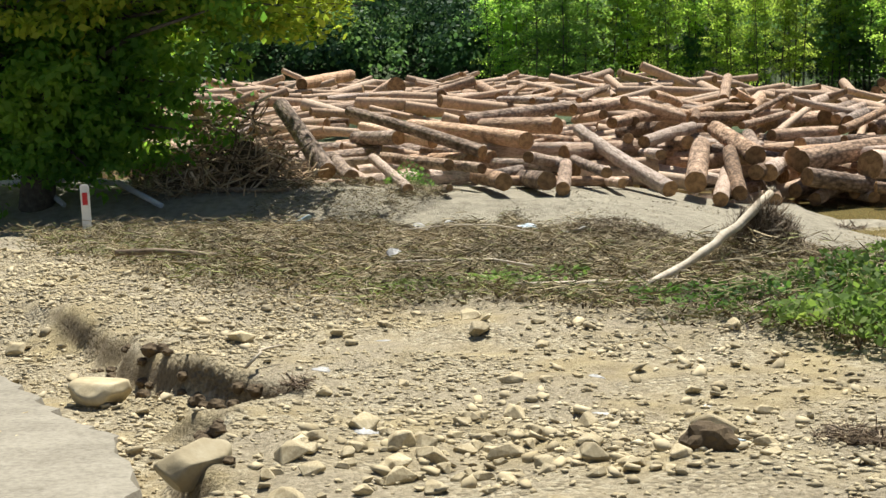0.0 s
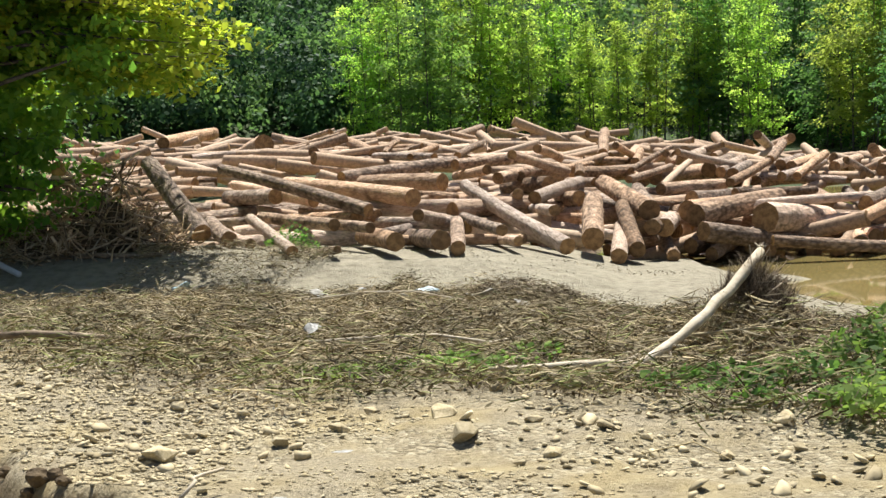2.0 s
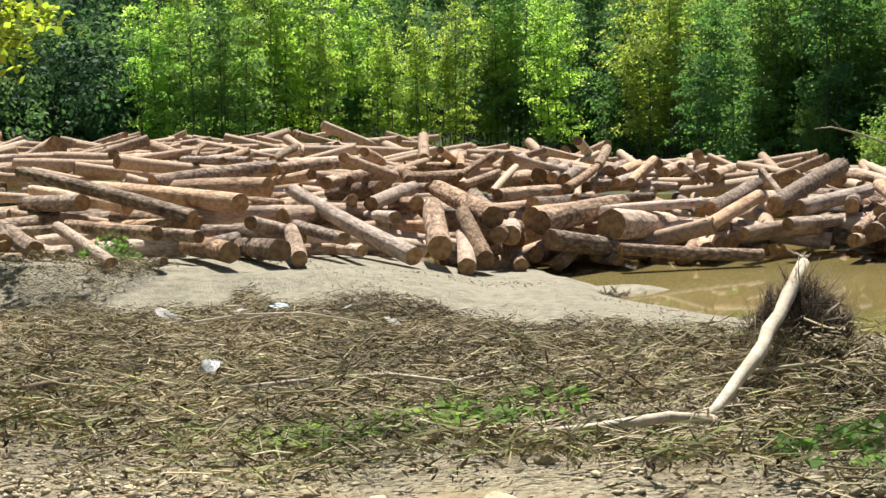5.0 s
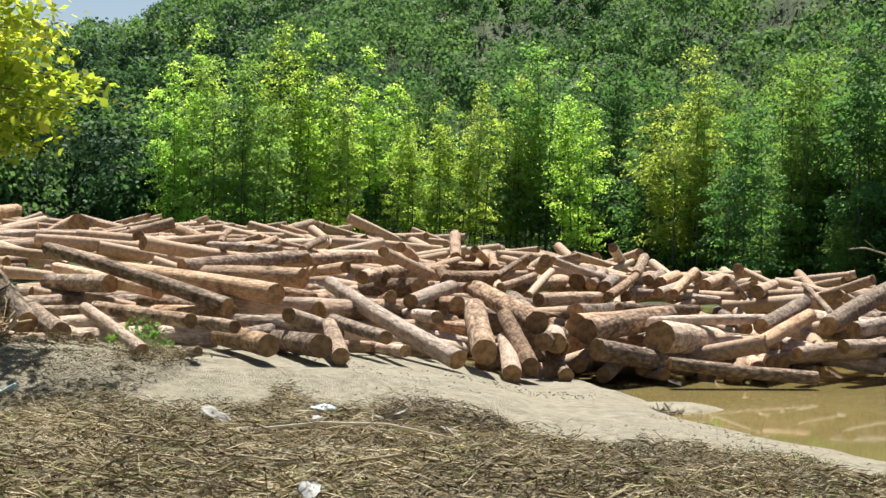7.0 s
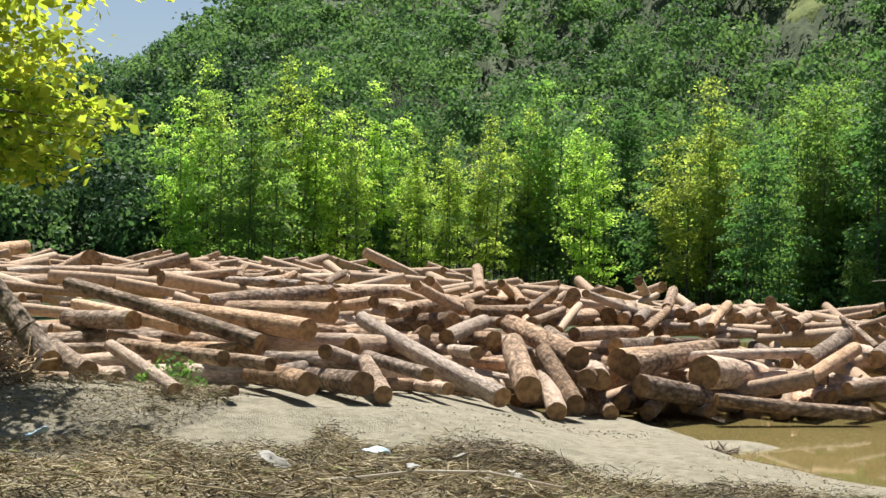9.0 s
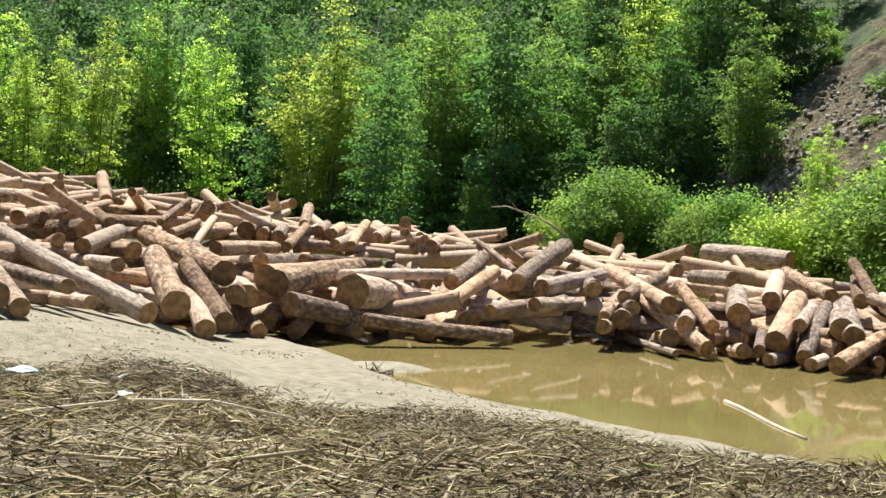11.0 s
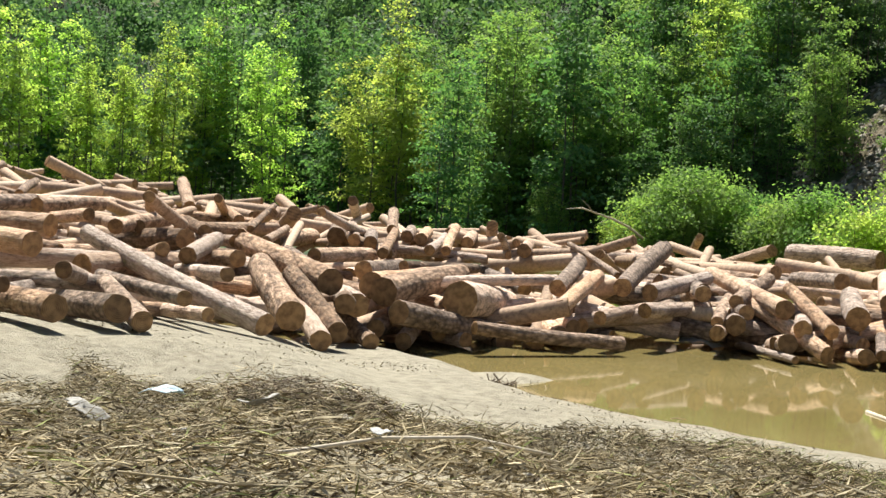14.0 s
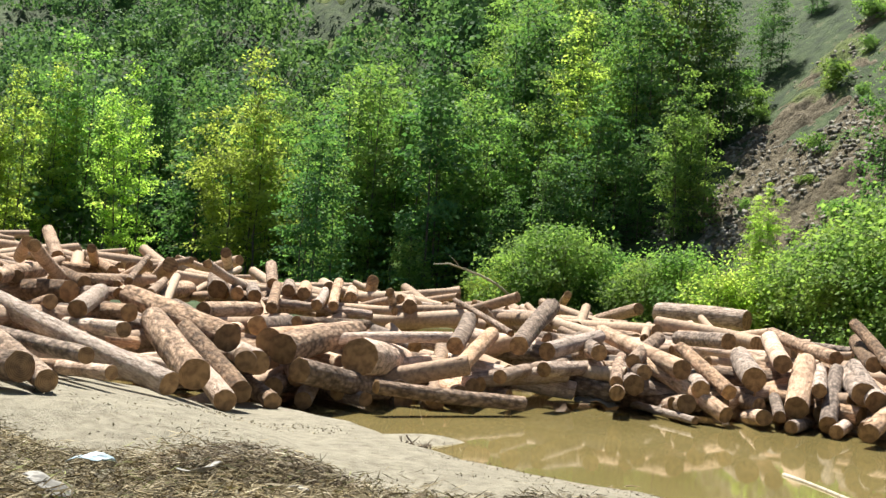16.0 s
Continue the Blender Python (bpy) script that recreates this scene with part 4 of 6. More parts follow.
    stand("dark", 34.3, 80.7, 11.7)
    stand("dark", 34.8, 77.4, 10.3)
    stand("dark", 26.3, 82.1, 7.4)
    stand("bush", 21.4, 92.5, 4.7)
    stand("bush", 24.5, 74.3, 4.3)
    stand("bush", 26.4, 74.7, 5.0)
    stand("bush", 23.9, 77.5, 3.0)
    stand("bush", 29.0, 74.8, 4.0)
    stand("bush", 28.8, 70.4, 3.6)
    stand("bush", 29.9, 68.2, 4.3)
    stand("bush", 30.6, 64.6, 4.3)
    stand("light", 34.2, 68.4, 6.9)
    stand("light", 33.0, 67.7, 5.9)
    stand("bush", 32.4, 63.3, 4.7)
    stand("bush", 31.7, 58.9, 4.5)
    stand("bush", 31.1, 56.0, 4.8)
    stand("dark", 38.7, 64.2, 16.6)
    stand("broad", 41.6, 65.2, 17.5)
    stand("bush", 33.3, 58.5, 6.8)
    stand("bush", 34.6, 57.5, 7.7)
    stand("bush", 32.1, 52.8, 6.5)
    # the dark thicket under the plane tree
    for u, v, top in ((-15.6, 25.6, 4.4), (-14.0, 24.6, 3.6), (-17.2, 26.4, 5.0), (-13.2, 27.0, 6.0)):
        stand("thicket", u * K, v * K, top)
    # the close-set trees of the slope
    made = 0
    while made < 34:
        u, v = rng.uniform(11, 34), rng.uniform(64, 92)
        if v < 63 + 0.25 * (u - 25) or land_at(u * K, v * K) > 16:
            continue
        kind = rng.choice(("dark", "dark", "broad"))
        stand(kind, u * K, v * K, land_at(u * K, v * K) + rng.uniform(10, 16))
        made += 1
    # tufts on the bare slope
    for i in range(34):
        u, v = rng.uniform(26, 46), rng.uniform(48, 72)
        stand("tuft", u * K, v * K, land_at(u * K, v * K) + rng.uniform(0.7, 2.0))
    for trees in kinds.values():
        for t in trees:
            for o in (*t.children_recursive, t):
                bpy.data.objects.remove(o)


grow_woods()


SCARS = [(11, 188, 6, 8), (38, 150, 5, 4), (46, 166, 8, 5)]


def woods(name, places, leaf, per, material, label, seed):
    """A wood of round-headed trees (x, y, height, width): each crown is a cluster of leafy lobes."""
    rng = np.random.default_rng(seed)
    n, lobes = len(places), 15
    x, y, h, w = np.array(places).T
    d = rng.normal(size=(n, lobes, 3))
    d[:, :, 2] = np.abs(d[:, :, 2]) * 1.1 - 0.25
    d /= np.linalg.norm(d, axis=2, keepdims=True)
    d *= rng.uniform(0.55, 1.0, (n, lobes, 1))
    base = np.stack([x, y, land(x, y)], 1)
    c = base[:, None] + d * np.stack([w / 2, w / 2, h * 0.45], 1)[:, None] + np.stack([0 * h, 0 * h, h * 0.5], 1)[:, None]
    r = (w[:, None] * rng.uniform(0.13, 0.24, (n, lobes))).ravel()
    f = rng.normal(size=(n * lobes, per, 3)) + (0, -0.15, 0.35)
    f /= np.linalg.norm(f, axis=2, keepdims=True)
    p = c.reshape(-1, 1, 3) + f * (r[:, None] * rng.uniform(0.6, 1.1, (n * lobes, per)))[:, :, None]
    ob = new(name, mesh_from(name, *leaf_quads((p.reshape(-1, 3), f.reshape(-1, 3)), leaf, rng, 0.2, 0.42), material))
    tagged(ob, label, "woods", kind="stuff")


def hill_woods():
    """The far woods on the hillside, open where the slope has slipped, and the valley trees, shade put into their
    colour.
    """
    rng = np.random.default_rng(77)
    near, far = [], []
    while len(near) + len(far) < 1500:
        y = 118 + 215 * rng.random() ** 1.15
        x = rng.uniform(-0.6, 0.6) * y
        scar = min(((x - sx) / rx) ** 2 + ((y - sy) / ry) ** 2 for sx, sy, rx, ry in SCARS)
        if scar < 1:
            continue
        h = rng.uniform(5.5, 10.5) * (0.6 if scar < 1.7 else 1.0)
        (near if y < 200 else far).append((x, y, h, h * rng.uniform(0.7, 0.95)))
    woods("far_woods", near, 0.42, 36, M_LEAF_FAR, "dense mixed green woods covering the far hillside", 5)
    woods("far_woods", far, 0.65, 18, M_LEAF_FAR, "hazy green woods high on the far hillside", 6)
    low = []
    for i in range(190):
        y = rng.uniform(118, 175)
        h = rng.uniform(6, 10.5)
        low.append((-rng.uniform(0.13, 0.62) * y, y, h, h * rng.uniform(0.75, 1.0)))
    woods("valley_woods", low, 0.42, 34, M_LEAF_VALLEY_SHADE, "green trees up the flooded valley, shade put into their dark colour", 7)


hill_woods()


def scars():
    """Bare slipped earth and stones in the clearings of the far wood."""
    for k, (sx, sy, rx, ry) in enumerate(SCARS):
        n = 44
        A, B = np.meshgrid(np.linspace(-1, 1, n), np.linspace(-1, 1, n))
        q = np.maximum(np.abs(A), np.abs(B)) / np.maximum(np.hypot(A, B), 0.01)
        X, Y = sx + A * q * rx * 1.05, sy + B * q * ry * 1.05
        rim = 1 - np.maximum(np.abs(A), np.abs(B))
        Z = land(X, Y) + 0.9 * np.minimum(1, rim * 5) - 0.5 + 0.4 * (lumps(X, Y * 0.5, 2.6, 80 + k) - 0.5) + 0.3 * (lumps(X, Y, 0.9, 90 + k) - 0.5)
        idx = np.arange(n * n).reshape(n, n)
        f = np.stack([idx[:-1, :-1], idx[:-1, 1:], idx[1:, 1:], idx[1:, :-1]], -1).reshape(-1, 4)
        ob = new("landslide", mesh_from("landslide", np.stack([X, Y, Z], -1).reshape(-1, 3), f, M_SCREE if k < 2 else M_MEADOW, True))
        tagged(ob, "bare slipped earth in a clearing of the hillside wood" if k < 2 else "pale green meadow clearing on the far hillside", "landslide" if k < 2 else "meadow", kind="structure")


scars()


def scree_slope():
    """Bare landslide on the near slope, laid just above the land: loose shale below, thin grass higher up."""
    rng = np.random.default_rng(9)
    n = 150
    A, B = np.meshgrid(np.linspace(0, 1, n), np.linspace(0, 1, n))
    # along the fall line and across it
    X = (23.6 + 34 * A + 5.0 * (B - 0.3) * (0.35 + A)) * K
    Y = (59.5 + 3 * A - 26 * (B - 0.3) * (0.3 + 0.9 * A)) * K
    edge = np.minimum.reduce([A, 1 - A, B, 1 - B])
    soft = np.minimum(1, edge * 12)
    gully = np.abs(lumps(X * 0.35, Y, 1.6, 22) - 0.5)
    Z = land(X, Y) + 0.35 * soft - 0.15 + (1.3 * (lumps(X, Y, 3.0, 21) - 0.5) - 1.1 * (0.25 - gully) + 0.6 * (lumps(X, Y, 0.7, 23) - 0.5)) * soft + rng.normal(0, 0.07, X.shape)
    idx = np.arange(n * n).reshape(n, n)
    f = np.stack([idx[:-1, :-1], idx[:-1, 1:], idx[1:, 1:], idx[1:, :-1]], -1).reshape(-1, 4)
    ob = new("landslide", mesh_from("landslide", np.stack([X, Y, Z], -1).reshape(-1, 3), f, M_SCREE, True))
    tagged(ob, "bare grey-brown landslide scree on the wooded slope", "landslide", kind="structure")
    # broken shale lying on it
    m = 16000
    a, b = rng.random(m), rng.random(m)
    x = (23.6 + 34 * a + 5.0 * (b - 0.3) * (0.35 + a)) * K
    y = (59.5 + 3 * a - 26 * (b - 0.3) * (0.3 + 0.9 * a)) * K
    keep = lumps(x, y, 2.2, 24) > rng.uniform(0.25, 0.8, m)
    i, j = (b[keep] * (n - 1)).astype(int), (a[keep] * (n - 1)).astype(int)
    p = np.stack([x[keep], y[keep], Z[i, j] + 0.05], 1)
    face = rng.normal(0, 0.6, p.shape) + (-0.6, -0.3, 0.8)
    base, quad = leaf_quads((p, face), 0.34, rng, 0.2, 0.45)
    ob = new("shale", mesh_from("shale", base, quad, M_SHALE))
    mod = ob.modifiers.new("thickness", "SOLIDIFY")
    mod.thickness = 0.07
    tagged(ob, "broken grey shale fragments loose on the landslide", "shale", kind="stuff")


scree_slope()


def plane_tree():
    """The large tree that overhangs the near end of the jam."""
    rng = np.random.default_rng(21)
    root = tagged(new("tree"), "large plane tree with yellowing leaves overhanging the jam", "tree")
    bx, by = -12.7 * K, 22.4 * K
    bz = land_at(bx, by) - 0.2
    base = np.array((bx, by, bz))
    pieces = [tube([base, base + (0.3, 0.1, 3), base + (0.5, 0, 7), base + (0.2, 0.3, 12)], [0.42, 0.34, 0.24, 0.08], 10)]
    pts, gold = [], []
    for i in range(170):
        a, el = rng.uniform(0, 6.28), rng.uniform(0.05, 0.9)
        if i < 34:
            a = rng.uniform(-1.2, 0.6)
        start = base + (0.3, 0.1, rng.uniform(0.9, 11.0))
        ln = rng.uniform(4.0, 7.6) if start[2] < 9 else rng.uniform(3, 5)
        ln *= (0.5 + 0.5 * min(1.0, (start[2] - bz) / 7)) if math.cos(a) > 0 else 1.0
        if math.cos(a) > 0.3 and start[2] > bz + 5.5:
            ln *= 1.3
        if math.sin(a) < -0.2:
            ln *= 0.5
        tip = start + np.array((math.cos(a) * ln, math.sin(a) * ln, ln * math.sin(el) * 0.55 - 0.2))
        mid = (start + tip) / 2 + (0, 0, 0.35)
        pieces.append(tube([start, mid, tip], [0.11, 0.06, 0.012], 5))
        q = rng.uniform(0.3, 1.05, 13)[:, None]
        c = start + (tip - start) * q + rng.normal(0, 0.5, (13, 3))
        # high outer leaves on the right take the yellow that carries painted sun
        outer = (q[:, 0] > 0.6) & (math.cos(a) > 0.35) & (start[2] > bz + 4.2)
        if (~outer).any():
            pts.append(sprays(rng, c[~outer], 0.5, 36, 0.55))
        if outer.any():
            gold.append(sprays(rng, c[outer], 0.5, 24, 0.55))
    # long boughs that reach out level over the logs, sun painted into yellow tips
    midway = []
    for i in range(58):
        low = i >= 44
        rise = rng.uniform(-2.0, 0.4) if low else rng.uniform(-0.75, 3.2)
        reach = 3.5 + 0.8 * rise - abs(rng.normal(0, 0.6)) if low else 7.6 - 0.9 * abs(rise) - abs(rng.normal(0, 0.9))
        start = base + (0.3, 0.1, 5.6 - bz + rise * 0.8)
        tip = np.array((bx + reach, rng.uniform(28.6, 32.8), 5.68 + rise))
        mid = (start + tip) / 2 + (0, 0, 0.4)
        pieces.append(tube([start, mid, tip], [0.07, 0.04, 0.008], 5))
        q = rng.uniform(0.25, 1.0, 16)[:, None]
        c = np.where(q < 0.5, start + (mid - start) * 2 * q, mid + (tip - mid) * (2 * q - 1)) + rng.normal(0, 0.3, (16, 3)) * (1, 1, 0.6)
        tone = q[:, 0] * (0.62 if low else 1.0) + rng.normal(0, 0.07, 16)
        for pick, heap_ in ((tone < 0.5, pts), ((tone >= 0.5) & (tone < 0.78), midway), (tone >= 0.78, gold)):
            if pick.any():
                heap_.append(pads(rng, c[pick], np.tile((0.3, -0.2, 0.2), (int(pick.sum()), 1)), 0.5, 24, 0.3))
    part("trunk", mesh_from("trunk", *join(pieces), M_TRUNK, True), root)
    part("middle_crown", mesh_from("middle_crown", *leaf_quads(both(midway), 0.19, rng, 0.4, 0.42), M_LEAF_GREEN_GOLD), root, "yellow-green leaves between the green ones and the yellow tips")
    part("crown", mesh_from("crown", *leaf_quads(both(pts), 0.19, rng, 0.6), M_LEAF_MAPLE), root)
    part("outer_crown", mesh_from("outer_crown", *leaf_quads(both(gold), 0.19, rng, 0.6), M_LEAF_SUN_TINT), root, "yellow leaves with sunlight put into their colour")


plane_tree()


# ---------------------------------------------------------------- flood debris
def field_edge(u):
    return np.interp(u, [-8, -6.5, -5, -4, -3, -2, -0.5, 1.4, 2.5, 3.2, 5, 7], [23.9, 23.9, 23.3, 22.3, 21.1, 20.5, 19.5, 19.4, 18.5, 17.3, 15, 13]), np.interp(u, [-8, -5, -3.4, -1.5, 0, 3, 6], [13.5, 10.2, 8.5, 8.2, 7.3, 6.3, 6])


def cover(x, y):
    """Depth of the mat of straw above the land."""
    u, v = x / K, y / K
    m = 0.05 + 0.14 * np.maximum(0, lumps(x, y * 1.3, 0.9, 11) - 0.3) + 0.28 * np.maximum(0, lumps(x * 0.6, y, 0.34, 12) - 0.4) + 0.13 * lumps(x * 0.6, y, 0.14, 13)
    m = np.clip(m, 0.02, 1) * (1 - 0.8 * np.exp(-((x + 1.3) ** 2 / 0.45 + (y - 11.3) ** 2 / 0.25)))
    return m + 0.3 * np.exp(-((u + 2.1) ** 2 / 1.2 + (v - 20.3) ** 2 / 0.3)) + 0.25 * np.exp(-((u - 0.1) ** 2 / 0.5 + (v - 9.9) ** 2 / 0.5))


def straw():
    rng = np.random.default_rng(14)
    n = 30000
    u, v = rng.uniform(-8.5, 6.5, n), rng.uniform(5.8, 23.6, n)
    far, near = field_edge(u)
    far = far + 0.5 * np.sin(u * 2.3) + rng.normal(0, 0.2, n)
    near = near + 0.35 * np.sin(u * 3.1 + 1) + rng.normal(0, 0.2, n)
    patch = np.sin(u * 0.9 + 1.3 * np.sin(v * 0.5)) + np.sin(v * 0.8 + u * 0.5)
    keep = (v < far) & (v > near) & (patch > rng.uniform(-2.9, -1.5, n)) & (rng.random(n) < np.interp(u, [-8, -6.5, -5, -3.8], [0.2, 0.5, 0.6, 1]) + 0.6 * (lumps(u, v, 0.8, 31) > 0.62)) & ((lumps(u * 0.5, v, 0.8, 32) > rng.uniform(0.2, 0.32, n)) | (v < 12))
    u, v = u[keep], v[keep]
    x, y = u * K, v * K
    n = len(x)
    ln = rng.gamma(2.0, 0.06, n) + 0.05
    r = rng.uniform(0.002, 0.005, n) + 0.006 * (rng.random(n) < 0.04)
    a = rng.normal(0.05, 0.45, n) + np.where(rng.random(n) < 0.2, rng.uniform(0, 3.1, n), 0)
    d = np.stack([np.cos(a), np.sin(a), rng.normal(0, 0.2, n)], 1)
    z = land(x, y) + cover(x, y) * rng.uniform(0.35, 1.05, n)
    c = np.stack([x, y, z], 1)
    bend = np.stack([rng.normal(0, 0.14, n), rng.normal(0, 0.14, n), rng.normal(0.03, 0.08, n)], 1) * ln[:, None]
    p = [c - d * ln[:, None] / 2, c + bend, c + d * ln[:, None] / 2]
    side = np.stack([-d[:, 1], d[:, 0], 0 * a], 1)
    up = np.array((0, 0, 1.0))
    rows = []
    for i, q in enumerate(p):
        rr = (r * (1.0, 0.9, 0.4)[i])[:, None]
        rows += [q + up * rr, q + side * rr - up * rr * 0.6, q - side * rr - up * rr * 0.6]
    V = np.stack(rows, 1).reshape(-1, 3)
    quads = []
    for i in (0, 3):
        for k in range(3):
            quads.append((i + k, i + (k + 1) % 3, i + 3 + (k + 1) % 3, i + 3 + k))
    F = (np.arange(n)[:, None, None] * 9 + np.array(quads)[None]).reshape(-1, 4)
    ob = new("straw", mesh_from("straw", V, F, M_STALK))
    tagged(ob, "matted dead reeds and straw combed flat by the flood", "straw", kind="stuff")
    # rotting leaves between the stalks
    n = 330000
    u, v = rng.uniform(-8.5, 6.5, n), rng.uniform(5.8, 23.6, n)
    far, near = field_edge(u)
    patch = np.sin(u * 0.9 + 1.3 * np.sin(v * 0.5)) + np.sin(v * 0.8 + u * 0.5)
    keep = (v < far + rng.normal(0, 0.25, n)) & (v > near + rng.normal(0, 0.25, n)) & (patch > rng.uniform(-2.9, -1.5, n)) & (rng.random(n) < np.interp(u, [-8, -6.5, -5, -3.8], [0.2, 0.5, 0.6, 1]) + 0.6 * (lumps(u, v, 0.8, 31) > 0.62)) & ((lumps(u * 0.5, v, 0.8, 32) > rng.uniform(0.2, 0.32, n)) | (v < 12))
    x, y = u[keep] * K, v[keep] * K
    z = land(x, y) + cover(x, y) * rng.uniform(0.2, 0.95, len(x))
    mu, mv = rng.uniform(-4.5, 4.5, 8000), rng.uniform(17.5, 25.5, 8000)
    bits = (mv > field_edge(mu)[0] - 0.3) & (lumps(mu, mv * 1.5, 0.9, 51) > rng.uniform(0.45, 0.95, 8000)) & (land(mu * K, mv * K) > 0.03)
    x, y = np.concatenate([x, mu[bits] * K]), np.concatenate([y, mv[bits] * K])
    z = np.concatenate([z, land(mu[bits] * K, mv[bits] * K) + 0.012])
    ob = new("leaf_litter", mesh_from("leaf_litter", *leaf_quads((np.stack([x, y, z], 1), rng.normal(0, 0.75, (len(x), 3)) + (0, 0, 0.8)), 0.05, rng, 0.0, 0.17, (1.2, 0, 0)), M_LITTER))
    tagged(ob, "dark rotting leaves caught in the straw", "leaf litter", kind="stuff")
    # flat reed blades, still green towards the road
    n = 270000
    u, v = rng.uniform(-8.5, 6.5, n), rng.uniform(5.8, 23.6, n)
    far, near = field_edge(u)
    keep = (v < far + rng.normal(0, 0.2, n)) & (v > near + rng.normal(0, 0.2, n)) & (rng.random(n) < np.interp(u, [-8, -6.5, -5, -3.8], [0.2, 0.5, 0.6, 1]) + 0.6 * (lumps(u, v, 0.8, 31) > 0.62)) & ((lumps(u * 0.5, v, 0.8, 32) > rng.uniform(0.2, 0.32, n)) | (v < 12))
    u, v, near = u[keep], v[keep], near[keep]
    x, y = u * K, v * K
    z = land(x, y) + cover(x, y) * rng.uniform(0.5, 1.1, len(x))
    green = rng.random(len(x)) < 0.5 * np.exp(-np.maximum(0, v - near) / 1.1) + 0.06 + 0.25 * (u > 1.2)
    up = np.stack([rng.normal(0, 0.3, len(x)), rng.normal(0, 0.9, len(x)), np.full(len(x), 1.0)], 1)
    for name, pick, material, label in (("reed_blades", ~green, M_BLADE, "flattened dry reed blades"), ("green_blades", green, M_BLADE_GREEN, "flattened green grass blades")):
        q = np.stack([x, y, z], 1)[pick]
        ob = new(name, mesh_from(name, *leaf_quads((q, up[pick]), 0.15, rng, 0.0, 0.032, (2.3, 0.2, 0)), material))
        tagged(ob, label, "reeds", kind="stuff")


straw()


def weeds(name, seed, spots, n, leaf, material, label, category):
    """Low green plants: leaves on short stems round the given places (x, y, radius, height)."""
    rng = np.random.default_rng(seed)
    root = tagged(new(name), label, category)
    pts, stems = [], []
    total = sum(s[2] ** 2 for s in spots)
    for x, y, rad, h in spots:
        k = int(n * rad * rad / total)
        a, q = rng.uniform(0, 6.28, k), np.sqrt(rng.uniform(0, 1, k)) * rad
        px, py = x + q * np.cos(a), y + q * np.sin(a)
        hh = h * (1 - (q / rad) ** 2 * 0.75) * rng.uniform(0.1, 1.0, k) * (0.75 + 0.35 * np.sin(px * 5) * np.sin(py * 4))
        pts.append(np.stack([px, py, land(px, py) + cover(px, py) * 0.6 + hh], 1))
        for i in range(0, k, 40):
            b = np.array((px[i], py[i], land_at(px[i], py[i]) - 0.02))
            t = np.array((px[i] + rng.normal(0, 0.12), py[i] + rng.normal(0, 0.12), pts[-1][i][2] + 0.03))
            stems.append(tube([b, (b + t) / 2 + rng.normal(0, 0.03, 3), t], [0.006, 0.005, 0.003], 4))
    tagged(part("stems", mesh_from("stems", *join(stems), M_BRANCH), root), kind="stuff")
    c = np.concatenate(pts)
    facing = np.stack([rng.normal(0, 0.7, len(c)), rng.normal(-0.25, 0.7, len(c)), np.ones(len(c))], 1)
    part("leaves", mesh_from("leaves", *leaf_quads((c, facing), leaf, rng, 0.2), material), root)


weeds("bramble", 4, [(1.7, 9.3, 1.3, 0.75), (2.3, 8.3, 1.0, 0.6), (1.2, 8.5, 0.5, 0.3), (0.9, 10.9, 0.9, 0.45), (2.6, 11.5, 1.3, 0.7), (3.2, 9.4, 1.4, 0.9), (0.6, 9.6, 0.6, 0.25), (2.0, 13.4, 1.2, 0.5)], 21000, 0.062, M_LEAF_BRAMBLE, "low tangle of green bramble beside the debris", "bush")
weeds("weed_patch", 6, [(-2.4, 11.8, 0.45, 0.1), (-1.9, 12.1, 0.4, 0.1), (-3.0, 11.6, 0.4, 0.08), (-0.5, 10.4, 0.5, 0.1), (0.1, 10.2, 0.5, 0.12)], 1300, 0.06, M_LEAF_BRAMBLE, "flattened fresh green weeds in the straw", "weeds")
weeds("weed_patch", 7, [(-6.3 * K, 24.0 * K, 0.5, 0.75), (-6.0 * K, 23.8 * K, 0.4, 0.5)], 420, 0.08, M_LEAF_MID, "green twigs sprouting before the logs", "weeds")


# ---------------------------------------------------------------- stones
def stone_mesh(seed, flat=0.6, worn=True):
    """A broken stone: the hull of a few scattered corners, its edges worn."""
    rng = random.Random(seed)
    bm = bmesh.new()
    for _ in range(13):
        d = Vector((rng.gauss(0, 1), rng.gauss(0, 1), rng.gauss(0, 1))).normalized() * rng.uniform(0.8, 1.05)
        bm.verts.new((d.x, d.y * 0.78, d.z * flat))
    hull = bmesh.ops.convex_hull(bm, input=bm.verts[:])
    bmesh.ops.delete(bm, geom=[g for g in hull["geom_interior"] if isinstance(g, bmesh.types.BMVert)], context="VERTS")
    bmesh.ops.dissolve_limit(bm, angle_limit=radians(14), verts=bm.verts[:], edges=bm.edges[:])
    if worn:
        bmesh.ops.bevel(bm, geom=bm.edges[:], offset=0.045, segments=1, affect="EDGES")
    bmesh.ops.triangulate(bm, faces=bm.faces[:])
    me = bpy.data.meshes.new("rock")
    bm.to_mesh(me)
    bm.free()
    me.materials.append(M_ROCK)
    return me


STONES = [stone_mesh(200 + i, random.Random(i).uniform(0.38, 0.62)) for i in range(9)]


def rock(x, y, size, yaw=0.0, tilt=0.0, label="broken pale limestone rock lying in silt", kind=0):
    ob = new("rock", STONES[kind % len(STONES)])
    ob.matrix_world = pose(x, y, land_at(x, y) + size * 0.22, tilt, tilt * 0.5, yaw) @ Matrix.Diagonal((size, size, size, 1))
    return tagged(ob, label, "rock", "rocks on the bank")


